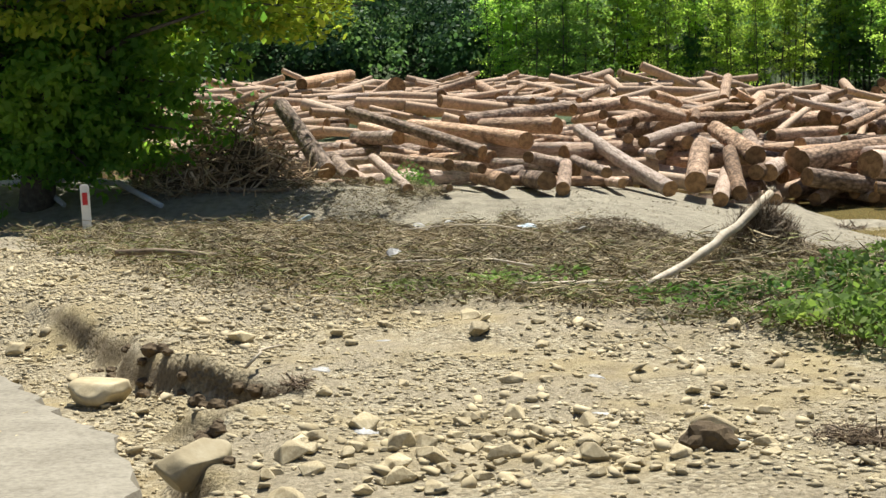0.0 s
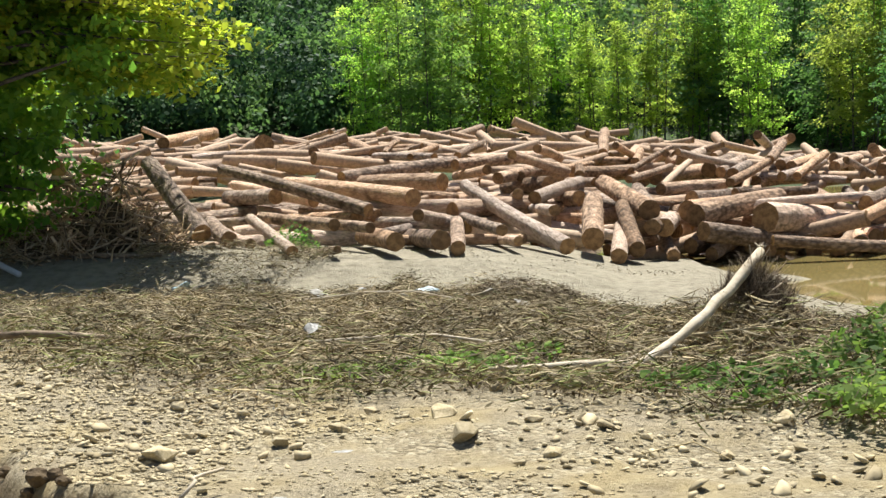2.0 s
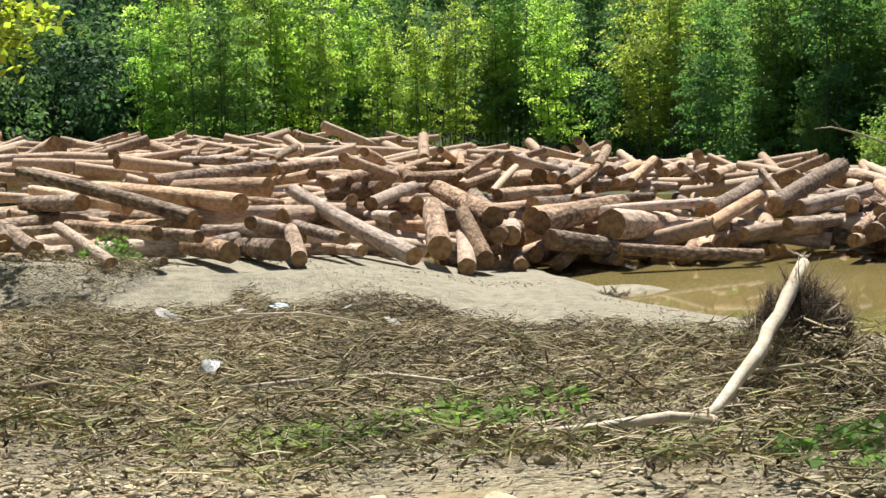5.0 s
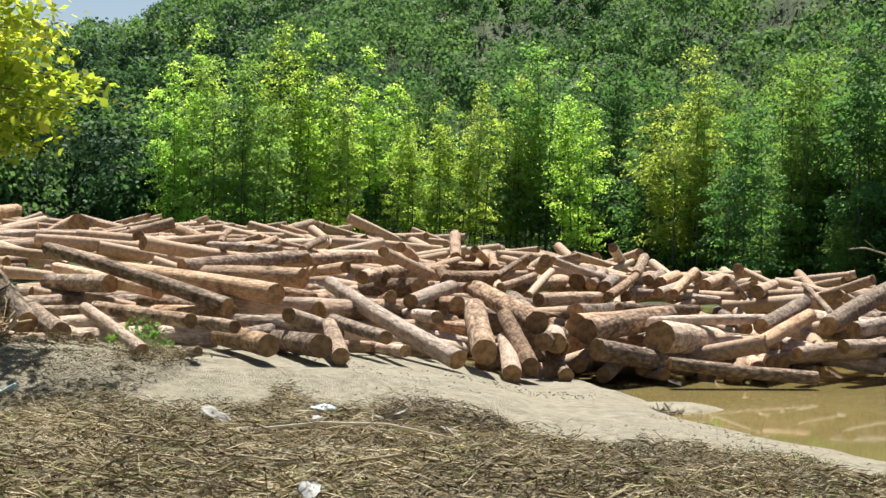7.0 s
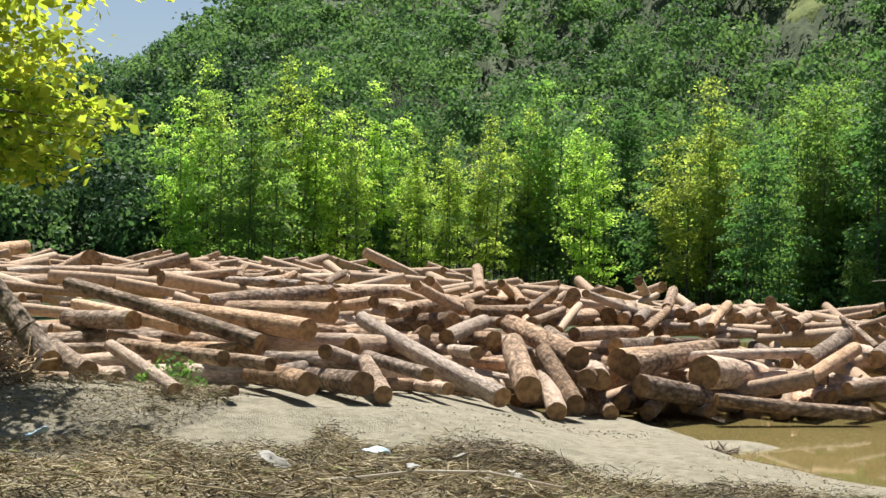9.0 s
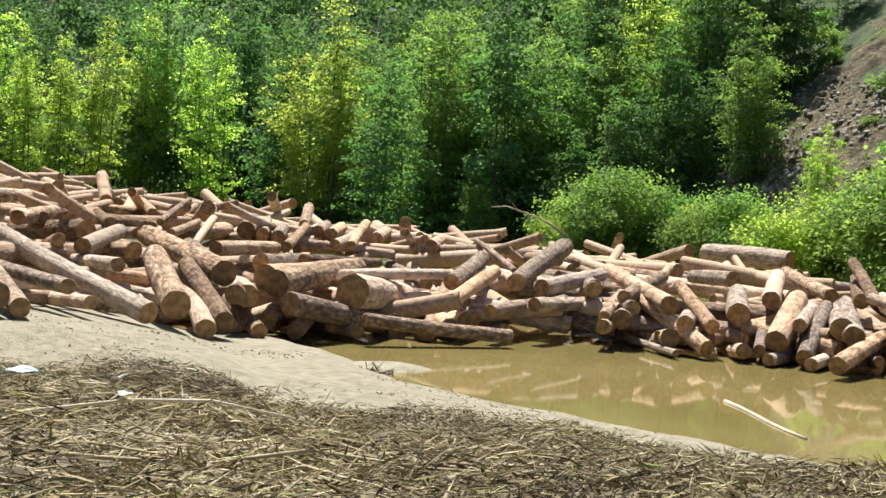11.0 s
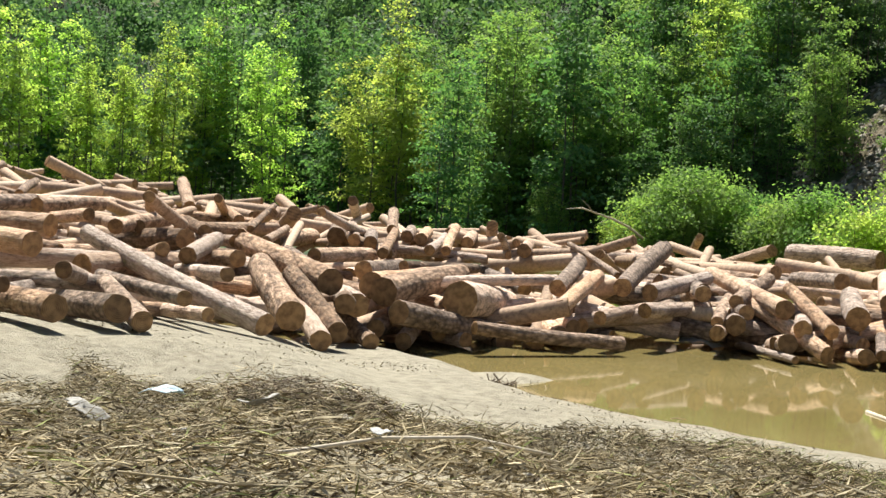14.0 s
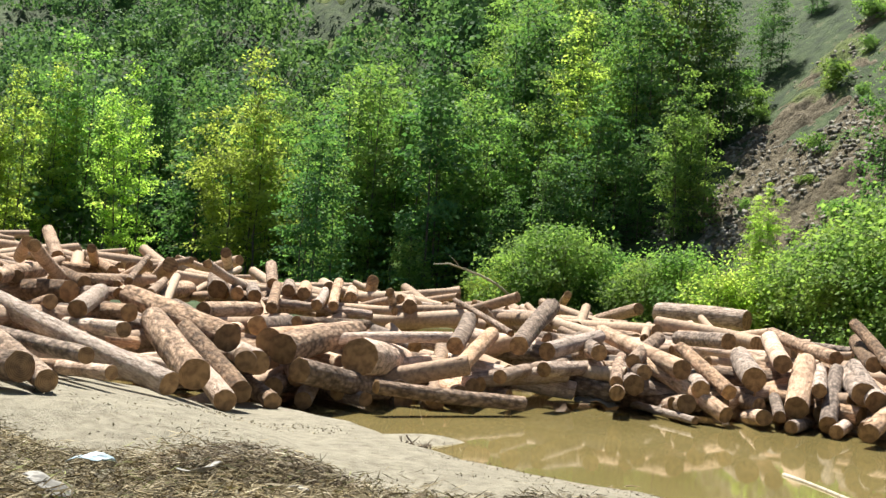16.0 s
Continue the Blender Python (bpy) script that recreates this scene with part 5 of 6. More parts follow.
def strew_rocks():
    rng = random.Random(17)
    n = 0
    while n < 145:
        u, v = rng.uniform(-6.5, 2.5), rng.uniform(3.4, 9.6)
        edge = field_edge(u)[1]
        if v > edge + 0.2:
            continue
        band = math.exp(-((v - edge + 0.5) / 0.6) ** 2) + math.exp(-((v - 4.7) / 0.9) ** 2) * (1 if u < 0 else 0.4) + 0.12
        if rng.random() > band:
            continue
        if not flat_at(u * K, v * K):
            continue
        size = min(0.028 + rng.expovariate(1 / 0.028), 0.13) * (1.15 if v < 5.4 and u < 0.4 else 1.0)
        rock(u * K, v * K, size, rng.uniform(0, 360), rng.uniform(-20, 20), kind=rng.randrange(9))
        n += 1


def boulder(x, y, sx, sy, sz, yaw, tilt, seed, label):
    """A water-worn boulder: a rounded block with a few flattened sides."""
    rng = random.Random(seed)
    bm = bmesh.new()
    bmesh.ops.create_icosphere(bm, subdivisions=4, radius=1)
    cuts = [(Vector((rng.gauss(0, 1), rng.gauss(0, 1), rng.gauss(0, 1))).normalized(), rng.uniform(0.6, 0.84)) for _ in range(11)] + [(Vector((0.1, 0.05, 1)).normalized(), 0.62)]
    for v in bm.verts:
        for n, d in cuts:
            over = v.co.dot(n) - d
            if over > 0:
                v.co -= n * over * 0.95
        v.co *= 1 + 0.05 * noise.noise(v.co * 2.2 + Vector((seed, 0, 0))) + 0.015 * noise.noise(v.co * 9)
        v.co = Vector((v.co.x * sx, v.co.y * sy, v.co.z * sz))
    me = bpy.data.meshes.new("rock")
    bm.to_mesh(me)
    bm.free()
    for p in me.polygons:
        p.use_smooth = True
    me.materials.append(M_ROCK)
    ob = new("rock", me)
    ob.matrix_world = pose(x, y, land_at(x, y) + sz * 0.6, tilt, tilt * 0.6, yaw)
    tagged(ob, label, "rock", "rocks on the bank")


boulder(-4.1, 7.85, 0.215, 0.19, 0.135, 10, 0, 2, "large rounded pale boulder on washed-out gravel")
boulder(-2.36, 5.3, 0.2, 0.12, 0.13, 60, -28, 12, "smooth boulder leaning against the eroded edge")
boulder(-3.05, 7.2, 0.12, 0.09, 0.07, 20, 5, 6, "flat pale stone half sunk in gravel")
boulder(-5.7, 9.6, 0.10, 0.08, 0.07, 70, 5, 7, "pale rounded stone on washed-out gravel")
rock(-1.43, 7.80, 0.10, 20, 5, kind=1)
rock(-1.9, 6.3, 0.12, 40, 10, kind=3)
rock(-1.6, 5.9, 0.11, 80, -8, kind=5)
strew_rocks()


def rubble():
    """The denser band of slabs where the road bank has washed out."""
    rng = random.Random(71)
    for i in range(170):
        u, v = rng.gauss(-0.95, 0.5), rng.gauss(4.5, 0.5)
        if v > 3.3 and flat_at(u * K, v * K):
            rock(u * K, v * K, min(0.022 + rng.expovariate(1 / 0.024), 0.1), rng.uniform(0, 360), rng.uniform(-14, 14), "broken yellowish stone slab in the washed-out bank", rng.randrange(9))


rubble()


def gravel():
    """Small stones over the whole bank."""
    rng = np.random.default_rng(23)
    base = np.array([(1, 0, 0), (-1, 0, 0), (0, 1, 0), (0, -1, 0), (0, 0, 1), (0, 0, -1)], float)
    n = 210000
    u, v = rng.uniform(-8, 4, n), rng.uniform(2.8, 13, n)
    near = field_edge(u)[1]
    keep = (v < near + rng.normal(0.2, 0.4, n)) & (np.sin(u * 2.1 + np.sin(v * 1.7) * 1.5) + np.sin(v * 2.6 - u) > rng.uniform(-1.6, 1.4, n) - 2.2 * (u < -2.4)) & (lumps(u, v, 0.7, 41) > rng.uniform(0.2, 0.75, n) - 0.3 * (u < -2.4))
    keep &= (u > -2.6) | (v > 1.05 * (-u) + 2.6) | (rng.random(n) < 0.12)
    keep &= flat_at(u * K, v * K)
    x, y = u[keep] * K, v[keep] * K
    n = len(x)
    s = np.minimum(0.005 + rng.exponential(0.008, n), 0.03)
    P = base[None] * (s[:, None, None] * rng.uniform(0.6, 1.3, (n, 6, 1))) + rng.normal(0, 0.15, (n, 6, 3)) * s[:, None, None]
    a = rng.uniform(0, 6.28, n)
    X = P[:, :, 0] * np.cos(a)[:, None] - P[:, :, 1] * np.sin(a)[:, None]
    Y = P[:, :, 0] * np.sin(a)[:, None] + P[:, :, 1] * np.cos(a)[:, None]
    Z = P[:, :, 2] * 0.5 + (land(x, y) + s * 0.15)[:, None]
    V = np.stack([X + x[:, None], Y + y[:, None], Z], -1).reshape(-1, 3)
    tri = np.array([(0, 2, 4), (2, 1, 4), (1, 3, 4), (3, 0, 4), (2, 0, 5), (1, 2, 5), (3, 1, 5), (0, 3, 5)])
    F = (np.arange(n)[:, None, None] * 6 + tri[None]).reshape(-1, 3)
    tagged(new("gravel", mesh_from("gravel", V, F, M_ROCK)), "loose pale gravel and grit over the silt", "gravel", kind="stuff")


def cobbles():
    """Hand-sized broken stones, past counting, from the shapes of the larger rocks."""
    rng = np.random.default_rng(33)
    shapes = []
    for me in [stone_mesh(300 + i, 0.26 + 0.03 * i, False) for i in range(9)]:
        co = np.empty(len(me.vertices) * 3, np.float32)
        me.vertices.foreach_get("co", co)
        shapes.append((co.reshape(-1, 3), np.array([p.vertices[:] for p in me.polygons])))
    vs, fs, off, made = [], [], 0, 0
    while made < 5600:
        u, v = rng.uniform(-7.8, 3), rng.uniform(3.0, 12.5)
        edge = float(field_edge(u)[1])
        band = math.exp(-((v - edge + 0.5) / 0.6) ** 2) + math.exp(-((v - 4.6) / 1.0) ** 2) * (1 if u < 0 else 0.35) + (0.5 if u < -2.6 else 0.2)
        if v > edge + 0.3 or rng.random() > band or float(lumps(u, v, 0.9, 42)) < rng.uniform(0.1, 0.62) or not flat_at(u * K, v * K):
            continue
        co, tri = shapes[rng.integers(9)]
        s = min(0.014 + rng.exponential(0.014), 0.07)
        a = rng.uniform(0, 6.28)
        x, y = u * K, v * K
        t = rng.normal(0, 0.25, 2)
        p = co * s
        p = np.stack([p[:, 0] * math.cos(a) - p[:, 1] * math.sin(a), p[:, 0] * math.sin(a) + p[:, 1] * math.cos(a), p[:, 2] + p[:, 0] * t[0] + p[:, 1] * t[1]], 1)
        vs.append(p + (x, y, land_at(x, y) + s * 0.25))
        fs.append(tri + off)
        off += len(co)
        made += 1
    tagged(new("cobbles", mesh_from("cobbles", np.concatenate(vs), np.concatenate(fs), M_ROCK)), "broken pale stones strewn over the bank", "stones", kind="stuff")


gravel()
cobbles()


# ---------------------------------------------------------------- single things
def limb(name, points, radii, material, label, category, twigs=(), group=""):
    """A branch lying about, with side twigs (start, tip, radius)."""
    rng = random.Random(len(points) * 7 + len(label))
    ob = new(name, mesh_from(name, *tube(points, radii, 9, 0.08, rng), material, True))
    tagged(ob, label, category, group)
    for a, b, r in twigs:
        mid = (Vector(a) + Vector(b)) / 2 + Vector((rng.uniform(-0.04, 0.04), rng.uniform(-0.04, 0.04), rng.uniform(0, 0.05)))
        part("twig", mesh_from("twig", *tube([a, mid, b], [r, r * 0.8, r * 0.3], 5), material, True), ob)
    return ob


def delineator(x, y):
    """Roadside marker post, white with a red reflector, leaning a little."""
    z = land_at(x, y)
    root = tagged(new("marker_post"), "white plastic roadside marker post with red reflector", "marker post")
    root.matrix_world = pose(x, y, z - 0.1, 0, -1.0, 20)
    bm = bmesh.new()
    bmesh.ops.create_cube(bm, size=1)
    bmesh.ops.scale(bm, vec=(0.13, 0.05, 0.9), verts=bm.verts)
    bmesh.ops.translate(bm, vec=(0, 0, 0.45), verts=bm.verts)
    for v in bm.verts:
        if v.co.z > 0.5:
            v.co.z -= 0.05 * (v.co.y > 0)
    bmesh.ops.bevel(bm, geom=bm.edges[:], offset=0.015, segments=2, affect="EDGES")
    me = bpy.data.meshes.new("post")
    bm.to_mesh(me)
    me.materials.append(M_WHITE)
    part("post", me, root)
    bm = bmesh.new()
    bmesh.ops.create_cube(bm, size=1)
    bmesh.ops.scale(bm, vec=(0.075, 0.016, 0.18), verts=bm.verts)
    bmesh.ops.translate(bm, vec=(0, -0.03, 0.68), verts=bm.verts)
    bmesh.ops.bevel(bm, geom=bm.edges[:], offset=0.005, segments=1, affect="EDGES")
    me = bpy.data.meshes.new("reflector")
    bm.to_mesh(me)
    me.materials.append(M_RED)
    part("reflector", me, root, "red reflector")


POST_X, POST_Y = -9.55, 18.25
delineator(POST_X, POST_Y)


def film_scrap(name, x, y, w, h, material, label, seed, lift=0.0):
    """A crumpled sheet of plastic, folded and thick enough to stand up."""
    rng = np.random.default_rng(seed)
    n = 14
    A, B = np.meshgrid(np.linspace(-1, 1, n), np.linspace(-1, 1, n))
    R = (0.85 + 0.16 * np.sin(3 * np.arctan2(B, A) + seed) + 0.07 * np.sin(7 * np.arctan2(B, A) + 2 * seed)) / np.maximum(1, np.hypot(A, B) / np.maximum(np.maximum(abs(A), abs(B)), 0.01))
    X = x + A * w * 0.33 * R
    Y = y + B * h * 0.33 * R
    Z = land(X, Y) + cover(X, Y) * (y > 10.5) + lift + np.abs(rng.normal(0, 0.055 * min(w, h), X.shape)) * (1.1 - np.maximum(abs(A), abs(B)))
    idx = np.arange(n * n).reshape(n, n)
    f = np.stack([idx[:-1, :-1], idx[:-1, 1:], idx[1:, 1:], idx[1:, :-1]], -1).reshape(-1, 4)
    ob = new(name, mesh_from(name, np.stack([X, Y, Z], -1).reshape(-1, 3), f, material, True))
    mod = ob.modifiers.new("thickness", "SOLIDIFY")
    mod.thickness = 0.004
    tagged(ob, label, "plastic litter", "plastic litter in the debris")


def splinters(rng, at, way, n, spread, length):
    """Torn fibres fanning out of the broken end of a branch: pairs of ends with a radius."""
    out = []
    for i in range(n):
        a = Vector(at) + Vector([rng.uniform(-0.02, 0.02) for _ in range(3)])
        d = Vector(way) + Vector([rng.gauss(0, spread) for _ in range(3)])
        out.append((tuple(a), tuple(a + d.normalized() * length * rng.uniform(0.5, 1.3)), rng.uniform(0.004, 0.009)))
    return out


TORN = random.Random(44)
limb("driftwood_branch", [(-1.0, 11.52, 2.21), (-0.9, 11.62, 2.25), (-0.78, 11.85, 2.285), (-0.65, 12.1, 2.33), (-0.53, 12.25, 2.40), (-0.43, 12.42, 2.455), (-0.36, 12.58, 2.51), (-0.24, 12.78, 2.565), (-0.14, 12.95, 2.66), (-0.05, 13.1, 2.735), (0.05, 13.26, 2.83)],
     [0.022, 0.03, 0.034, 0.037, 0.043, 0.039, 0.045, 0.041, 0.045, 0.043, 0.036], M_DRIFT, "bleached barkless driftwood branch propped on a root tangle", "branch",
     splinters(TORN, (-0.95, 11.56, 2.24), (-0.55, -0.6, -0.25), 12, 0.3, 0.3) + splinters(TORN, (-0.74, 11.9, 2.28), (-0.1, -0.5, -0.75), 7, 0.3, 0.17) + splinters(TORN, (0.05, 13.26, 2.82), (0.25, 0.3, 0.8), 8, 0.45, 0.09))
limb("driftwood_branch", [(-0.95, 11.53, 2.22), (-1.2, 11.36, 2.275), (-1.42, 11.15, 2.30), (-1.65, 10.97, 2.32), (-1.95, 10.84, 2.34)], [0.026, 0.028, 0.026, 0.02, 0.009], M_DRIFT, "thin pale driftwood stem torn from the larger branch", "branch",
     [((-1.2, 11.36, 2.21), (-1.5, 11.22, 2.2), 0.009), ((-1.42, 11.15, 2.21), (-1.7, 11.1, 2.2), 0.008)])


def tangle(name, x, y, rx, ry, height, n, seed, label, material, thick=0.012, length=0.7, core=0.0, lean=(0, 0, 0)):
    """A heap of twigs and roots caught together round a lump of soil."""
    rng = random.Random(seed)
    root = tagged(new(name), label, "brush pile")
    groups = {"root_mass": [], "brushwood": []}
    for i in range(n):
        a, q = rng.uniform(0, 6.28), math.sqrt(rng.random())
        px, py = x + rx * q * math.cos(a), y + ry * q * math.sin(a)
        h = height * (1 - q * q) * rng.uniform(0.05, 1.0)
        p = Vector((px, py, land_at(px, py) + 0.03 + h))
        d = (Vector((rng.gauss(0, 1), rng.gauss(0, 0.7), rng.gauss(0.1, 0.6))) + Vector(lean)).normalized() * length * rng.uniform(0.4, 1.3)
        k = Vector((rng.gauss(0, 0.04), rng.gauss(0, 0.04), rng.gauss(0, 0.04))) * length
        big = i % 9 == 0
        r = thick * (rng.uniform(1.2, 2.2) if big else rng.uniform(0.3, 1.0))
        groups["root_mass" if big else "brushwood"].append(tube([p - d / 2, p - d * 0.15 + k, p + d * 0.2 - k * 0.5, p + d / 2], [r, r * 0.9, r * 0.7, r * 0.3], 4))
    for part_name, pieces in groups.items():
        tagged(part(part_name, mesh_from(part_name, *join(pieces), material, True), root), kind="stuff")
    if core:
        bm = bmesh.new()
        bmesh.ops.create_icosphere(bm, subdivisions=4, radius=1)
        for v in bm.verts:
            v.co *= 1 + 0.3 * noise.noise(v.co * 2.1 + Vector((seed, 0, 0))) + 0.2 * noise.noise(v.co * 7)
            v.co = Vector((x + v.co.x * rx * core, y + v.co.y * ry * core, land_at(x, y) + v.co.z * height * core))
        me = bpy.data.meshes.new("soil")
        bm.to_mesh(me)
        bm.free()
        me.materials.append(M_CLOD)
        part("soil", me, root, "dark soil held by the roots")


M_TWIG = litter_material("dead_twigs", [(0.0, (0.035, 0.025, 0.016)), (0.5, (0.14, 0.10, 0.062)), (0.85, (0.27, 0.21, 0.14)), (1.0, (0.45, 0.38, 0.28))])
M_BRUSH = litter_material("torn_branches", [(0.0, (0.09, 0.06, 0.035)), (0.4, (0.30, 0.21, 0.12)), (0.8, (0.48, 0.37, 0.23)), (1.0, (0.62, 0.53, 0.38))])
tangle("root_tangle", -0.02, 13.1, 0.5, 0.3, 0.7, 8000, 3, "brown clump of roots and reeds under the driftwood branch", M_TWIG, 0.004, 0.34, 0.55, (0.3, 0.2, 1.3))
tangle("root_tangle", -0.3, 12.75, 0.35, 0.3, 0.42, 1300, 4, "straw and root fibres hanging from the driftwood branch", M_STALK, 0.003, 0.28, 0.4, (0.5, 0.0, 1.2))
tangle("brush_pile", -12.1, 30.8, 1.7, 1.0, 2.0, 620, 5, "heap of torn branches and roots against the logs", M_BRUSH, 0.022, 1.1, 0.5)
tangle("brush_pile", -13.6, 30.2, 1.0, 0.8, 0.8, 400, 6, "low heap of dead branches under the plane tree", M_BRUSH, 0.012, 0.7, 0.4)
tangle("brush_pile", -2.75, 26.4, 1.4, 0.6, 0.52, 3600, 9, "mound of dark reeds stranded on the mud", M_TWIG, 0.004, 0.2, 0.6, (1.2, 0, 0))
tangle("brush_pile", 2.6, 33.2, 1.0, 0.3, 0.1, 260, 15, "line of dark twigs stranded on the mud spit", M_TWIG, 0.008, 0.4, 0, (1.0, 0, 0))
tangle("brush_pile", -2.72, 7.45, 0.16, 0.12, 0.06, 260, 12, "roots and straw hanging on the eroded edge", M_TWIG, 0.0025, 0.16, 0, (0, 0, -0.4))
tangle("brush_pile", 0.4, 5.95, 0.2, 0.14, 0.07, 260, 13, "small clump of roots and dead leaves", M_TWIG, 0.0025, 0.1, 0.5)


def lying(name, ax, ay, bx, by, r, material, label, category, lift=0.0, group="", bow=0.04):
    """A stick on the ground from a to b."""
    pts = []
    for i in range(6):
        q = i / 5
        x, y = ax + (bx - ax) * q, ay + (by - ay) * q
        pts.append((x + bow * math.sin(q * 7), y + bow * math.sin(q * 5 + 1), max(land_at(x, y), 0.0) + r * 0.8 + lift + (cover(x, y) * 0.8 if 11 < y < 26 else 0)))
    return limb(name, pts, [r, r * 0.97, r * 0.94, r * 0.9, r * 0.85, r * 0.75], material, label, category, (), group)


lying("stick", -6.5, 12.95, -4.7, 13.4, 0.035, M_BRANCH, "long bare brown branch lying on the silt", "branch")
lying("stick", -12.3, 29.8, -10.6, 29.9, 0.06, M_BRANCH, "brown branch lying before the brush pile", "branch")
lying("stick", 7.88, 30.88, 7.24, 27.34, 0.042, M_DRIFT, "pale stick floating on the muddy water", "branch", -0.03)
lying("stick", -3.6, 12.8, -1.2, 14.4, 0.016, M_DRIFT, "thin pale reed stem on the straw", "branch")
lying("stick", -1.2, 12.5, 1.6, 12.2, 0.014, M_STALK_PLAIN, "long dry reed on the straw", "branch")
lying("stick", -5.6, 17.2, -2.9, 18.0, 0.013, M_DRIFT, "long pale reed on the straw", "branch")
lying("stick", -4.9, 16.0, -2.2, 15.3, 0.012, M_STALK_PLAIN, "long dry reed on the straw", "branch")
REEDS = random.Random(61)
for i in range(26):
    ru, rv = REEDS.uniform(-5.2, 2.2), REEDS.uniform(9.2, 17.5)
    ra, rl = REEDS.gauss(0.05, 0.16), REEDS.uniform(0.8, 2.4)
    lying("reed", ru * K, rv * K, ru * K + rl * math.cos(ra), rv * K + rl * math.sin(ra), REEDS.uniform(0.004, 0.008), REEDS.choice((M_DRIFT, M_STALK_PLAIN, M_STALK_PLAIN)), "long dry reed stalk lying on the straw mat", "reed", 0.03, "reeds on the straw", 0.03)
lying("stick", -3.1, 7.8, -2.98, 8.15, 0.010, M_DRIFT, "short bleached stick on the eroded edge", "branch", 0.1)
lying("pipe", -21.0, 35.0, -13.2, 28.7, 0.08, M_PIPE, "grey metal guard-rail pipe bent down by the flood", "pipe", 0.12, "", 0.03)
lying("pipe", -20.5, 33.6, -15.7, 28.9, 0.08, M_PIPE, "grey metal pipe lying beside the road", "pipe", 0.05, "", 0.03)

film_scrap("plastic_sheet", -7.12 * K, 20.7 * K, 0.6, 0.5, M_BLUE, "crumpled pale blue plastic bag in the straw", 1, 0.06)
film_scrap("plastic_sheet", -0.96, 7.97, 0.17, 0.14, M_PLASTIC, "small crumpled white plastic bag on the gravel", 2)
film_scrap("plastic_sheet", -2.68, 8.05, 0.2, 0.2, M_PLASTIC, "white plastic bag half buried in silt", 3)
film_scrap("plastic_sheet", -0.8, 6.98, 0.2, 0.1, M_PLASTIC, "flattened white plastic scrap on the gravel", 4)
film_scrap("plastic_sheet", -2.6, 9.2, 0.2, 0.1, M_PLASTIC, "flattened white plastic scrap on the gravel", 5)
film_scrap("plastic_sheet", -0.3, 7.3, 0.12, 0.1, M_PLASTIC, "small white plastic scrap on the gravel", 6)
film_scrap("plastic_sheet", -1.85, 6.2, 0.25, 0.2, M_PLASTIC, "torn grey-white plastic film between rocks", 7)
film_scrap("plastic_sheet", -4.04, 17.6, 0.2, 0.3, M_PLASTIC, "torn white plastic film in the straw", 8)
film_scrap("plastic_sheet", -3.5, 17.3, 0.2, 0.25, M_PLASTIC, "torn white plastic film in the straw", 9)
film_scrap("plastic_sheet", -4.6, 23.2, 0.5, 0.3, M_PLASTIC, "torn white plastic film in the straw", 10)
film_scrap("plastic_sheet", -5.0, 20.0, 0.6, 0.4, M_PLASTIC, "long torn white plastic film in the straw", 11)
film_scrap("plastic_sheet", -3.87, 14.2, 0.25, 0.3, M_PLASTIC, "torn white plastic film in the straw", 12)
film_scrap("plastic_sheet", -2.59, 14.05, 0.09, 0.09, M_BLUE, "small blue plastic lid in the straw", 13)
film_scrap("plastic_sheet", -0.1, 5.68, 0.09, 0.08, M_BLUE, "blue and white plastic wrapper beside an earth clod", 14, 0.05)
film_scrap("plastic_sheet", -4.46, 26.1, 0.9, 0.35, M_BLUE, "pale blue plastic strip lying on the reeds", 17, 0.03)
film_scrap("plastic_sheet", -3.44, 25.6, 0.8, 0.35, M_SHEET, "white plastic strip lying on the reeds", 18, 0.03)
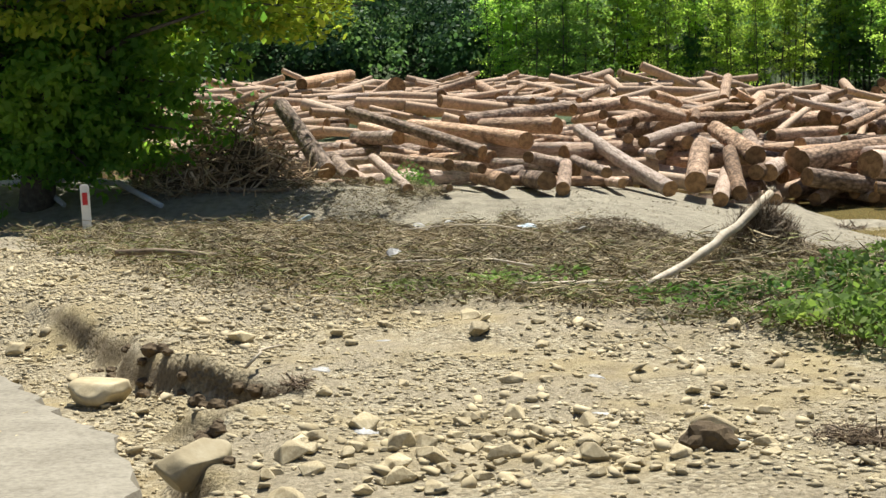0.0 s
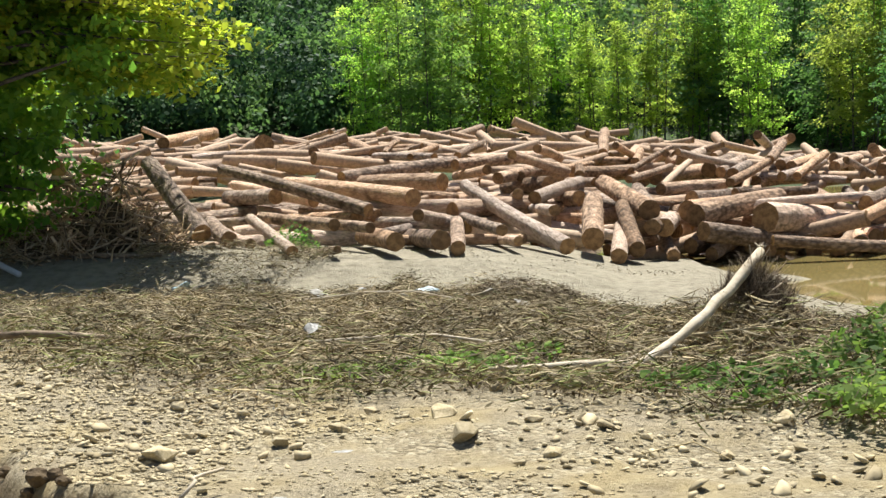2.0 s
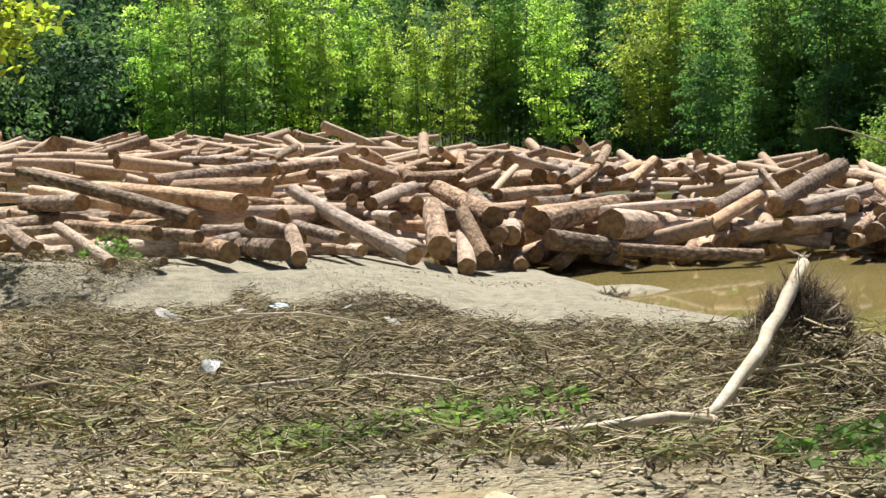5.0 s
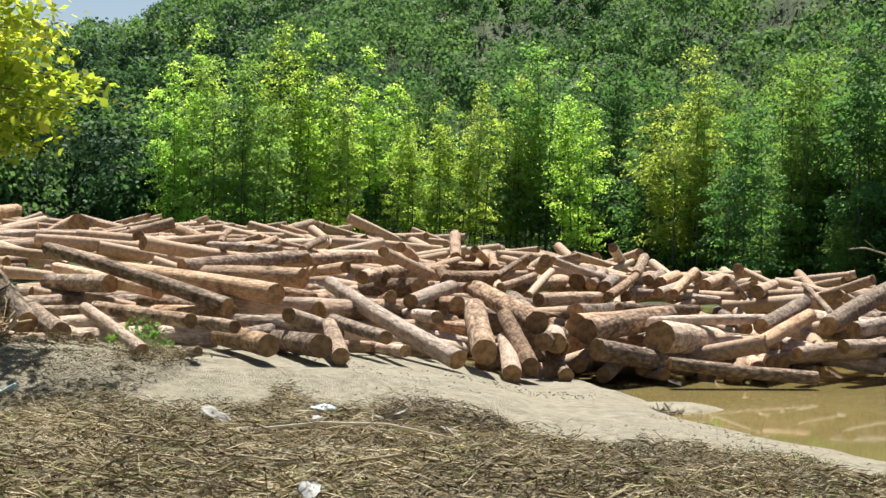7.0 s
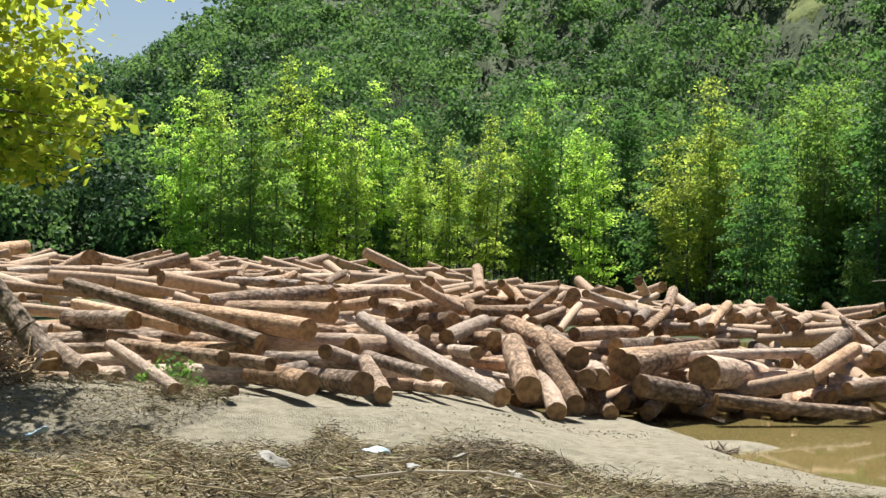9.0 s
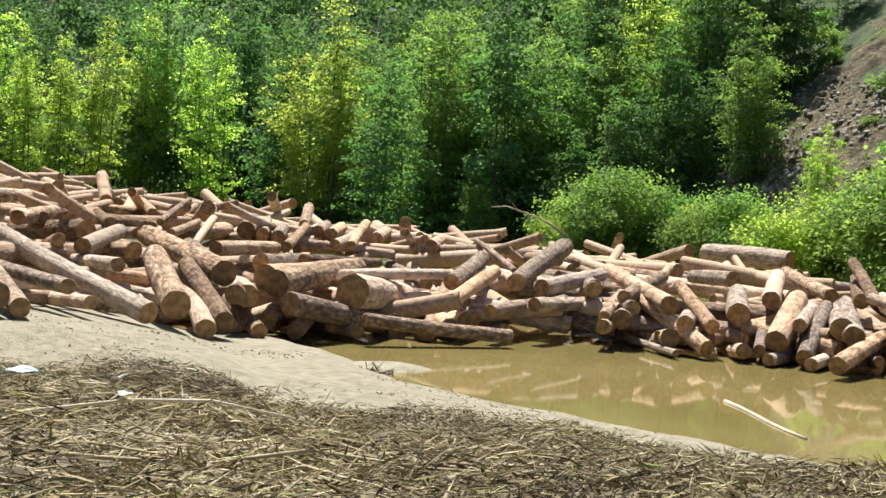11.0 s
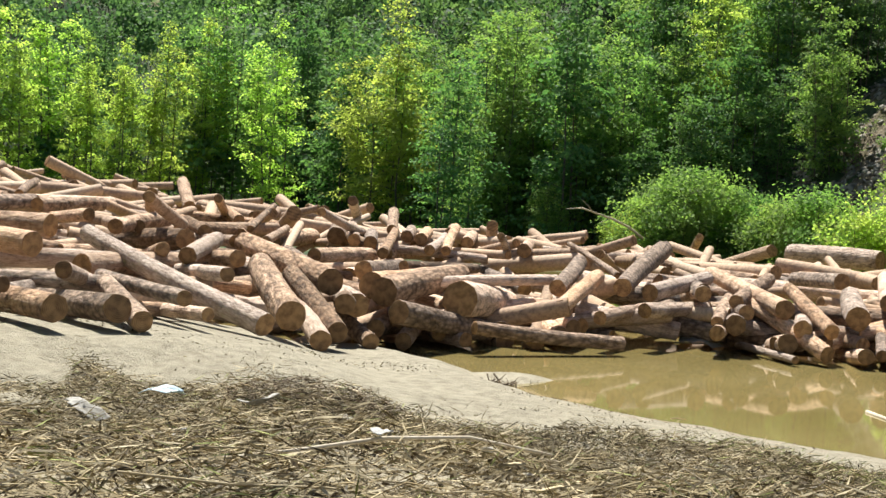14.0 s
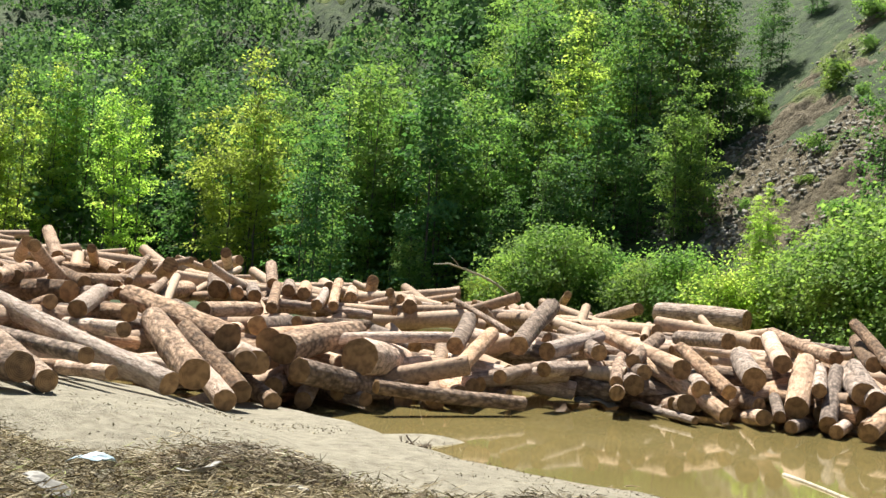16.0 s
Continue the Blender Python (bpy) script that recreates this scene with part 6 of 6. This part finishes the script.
film_scrap("plastic_sheet", -2.69, 24.5, 0.5, 0.4, M_SHEET, "crumpled white plastic beside the reed mound", 19, 0.03)
film_scrap("plastic_sheet", -5.48, 21.9, 0.6, 0.3, M_SHEET, "flat white plastic film in the straw", 20, 0.03)
film_scrap("plastic_sheet", 9.9, 40.5, 3.8, 2.4, M_SHEET, "pale muddy sheet stranded between the logs and the water", 21, 0.05)
limb("dead_branch", [(18.0, 72.0, 2.82), (18.8, 72.0, 2.9), (19.5, 72.0, 2.72), (20.5, 72.1, 2.45), (21.4, 72.2, 2.1), (22.2, 72.3, 1.6)], [0.02, 0.035, 0.045, 0.055, 0.06, 0.07], M_DRIFT, "bare grey dead branch sticking out of the bushes", "branch",
     [((19.4, 72.0, 2.74), (18.7, 71.8, 3.3), 0.02), ((20.4, 72.1, 2.47), (19.6, 71.9, 2.2), 0.02)])


def clod(x, y, size, seed):
    """A lump of earth and roots."""
    bm = bmesh.new()
    bmesh.ops.create_icosphere(bm, subdivisions=3, radius=size)
    rng = random.Random(seed)
    for v in bm.verts:
        v.co *= 1 + 0.35 * noise.noise(v.co * (3 / size) * 0.5 + Vector((seed, 0, 0))) + rng.uniform(-0.06, 0.06)
        v.co.z *= 0.75
    me = bpy.data.meshes.new("earth_clod")
    bm.to_mesh(me)
    bm.free()
    me.materials.append(M_CLOD)
    ob = new("earth_clod", me)
    ob.location = (x, y, land_at(x, y) + size * 0.45)
    tagged(ob, "dark lump of earth and roots on the gravel", "earth clod")


clod(-0.22, 5.6, 0.105, 2)
# clods and torn roots breaking out of the eroded step
EDGE = random.Random(88)
for ax, ay, bx, by in ((-4.75, 9.3, -3.95, 8.4), (-3.95, 8.4, -3.5, 8.0), (-3.5, 8.0, -2.85, 7.5), (-2.85, 7.4, -2.87, 6.8), (-2.85, 6.75, -2.5, 6.0), (-2.5, 5.95, -2.25, 5.35)):
    for i in range(9):
        q = EDGE.random()
        clod(ax + (bx - ax) * q + EDGE.gauss(-0.06, 0.06), ay + (by - ay) * q + EDGE.gauss(-0.05, 0.05), EDGE.uniform(0.02, 0.06), 90 + i)
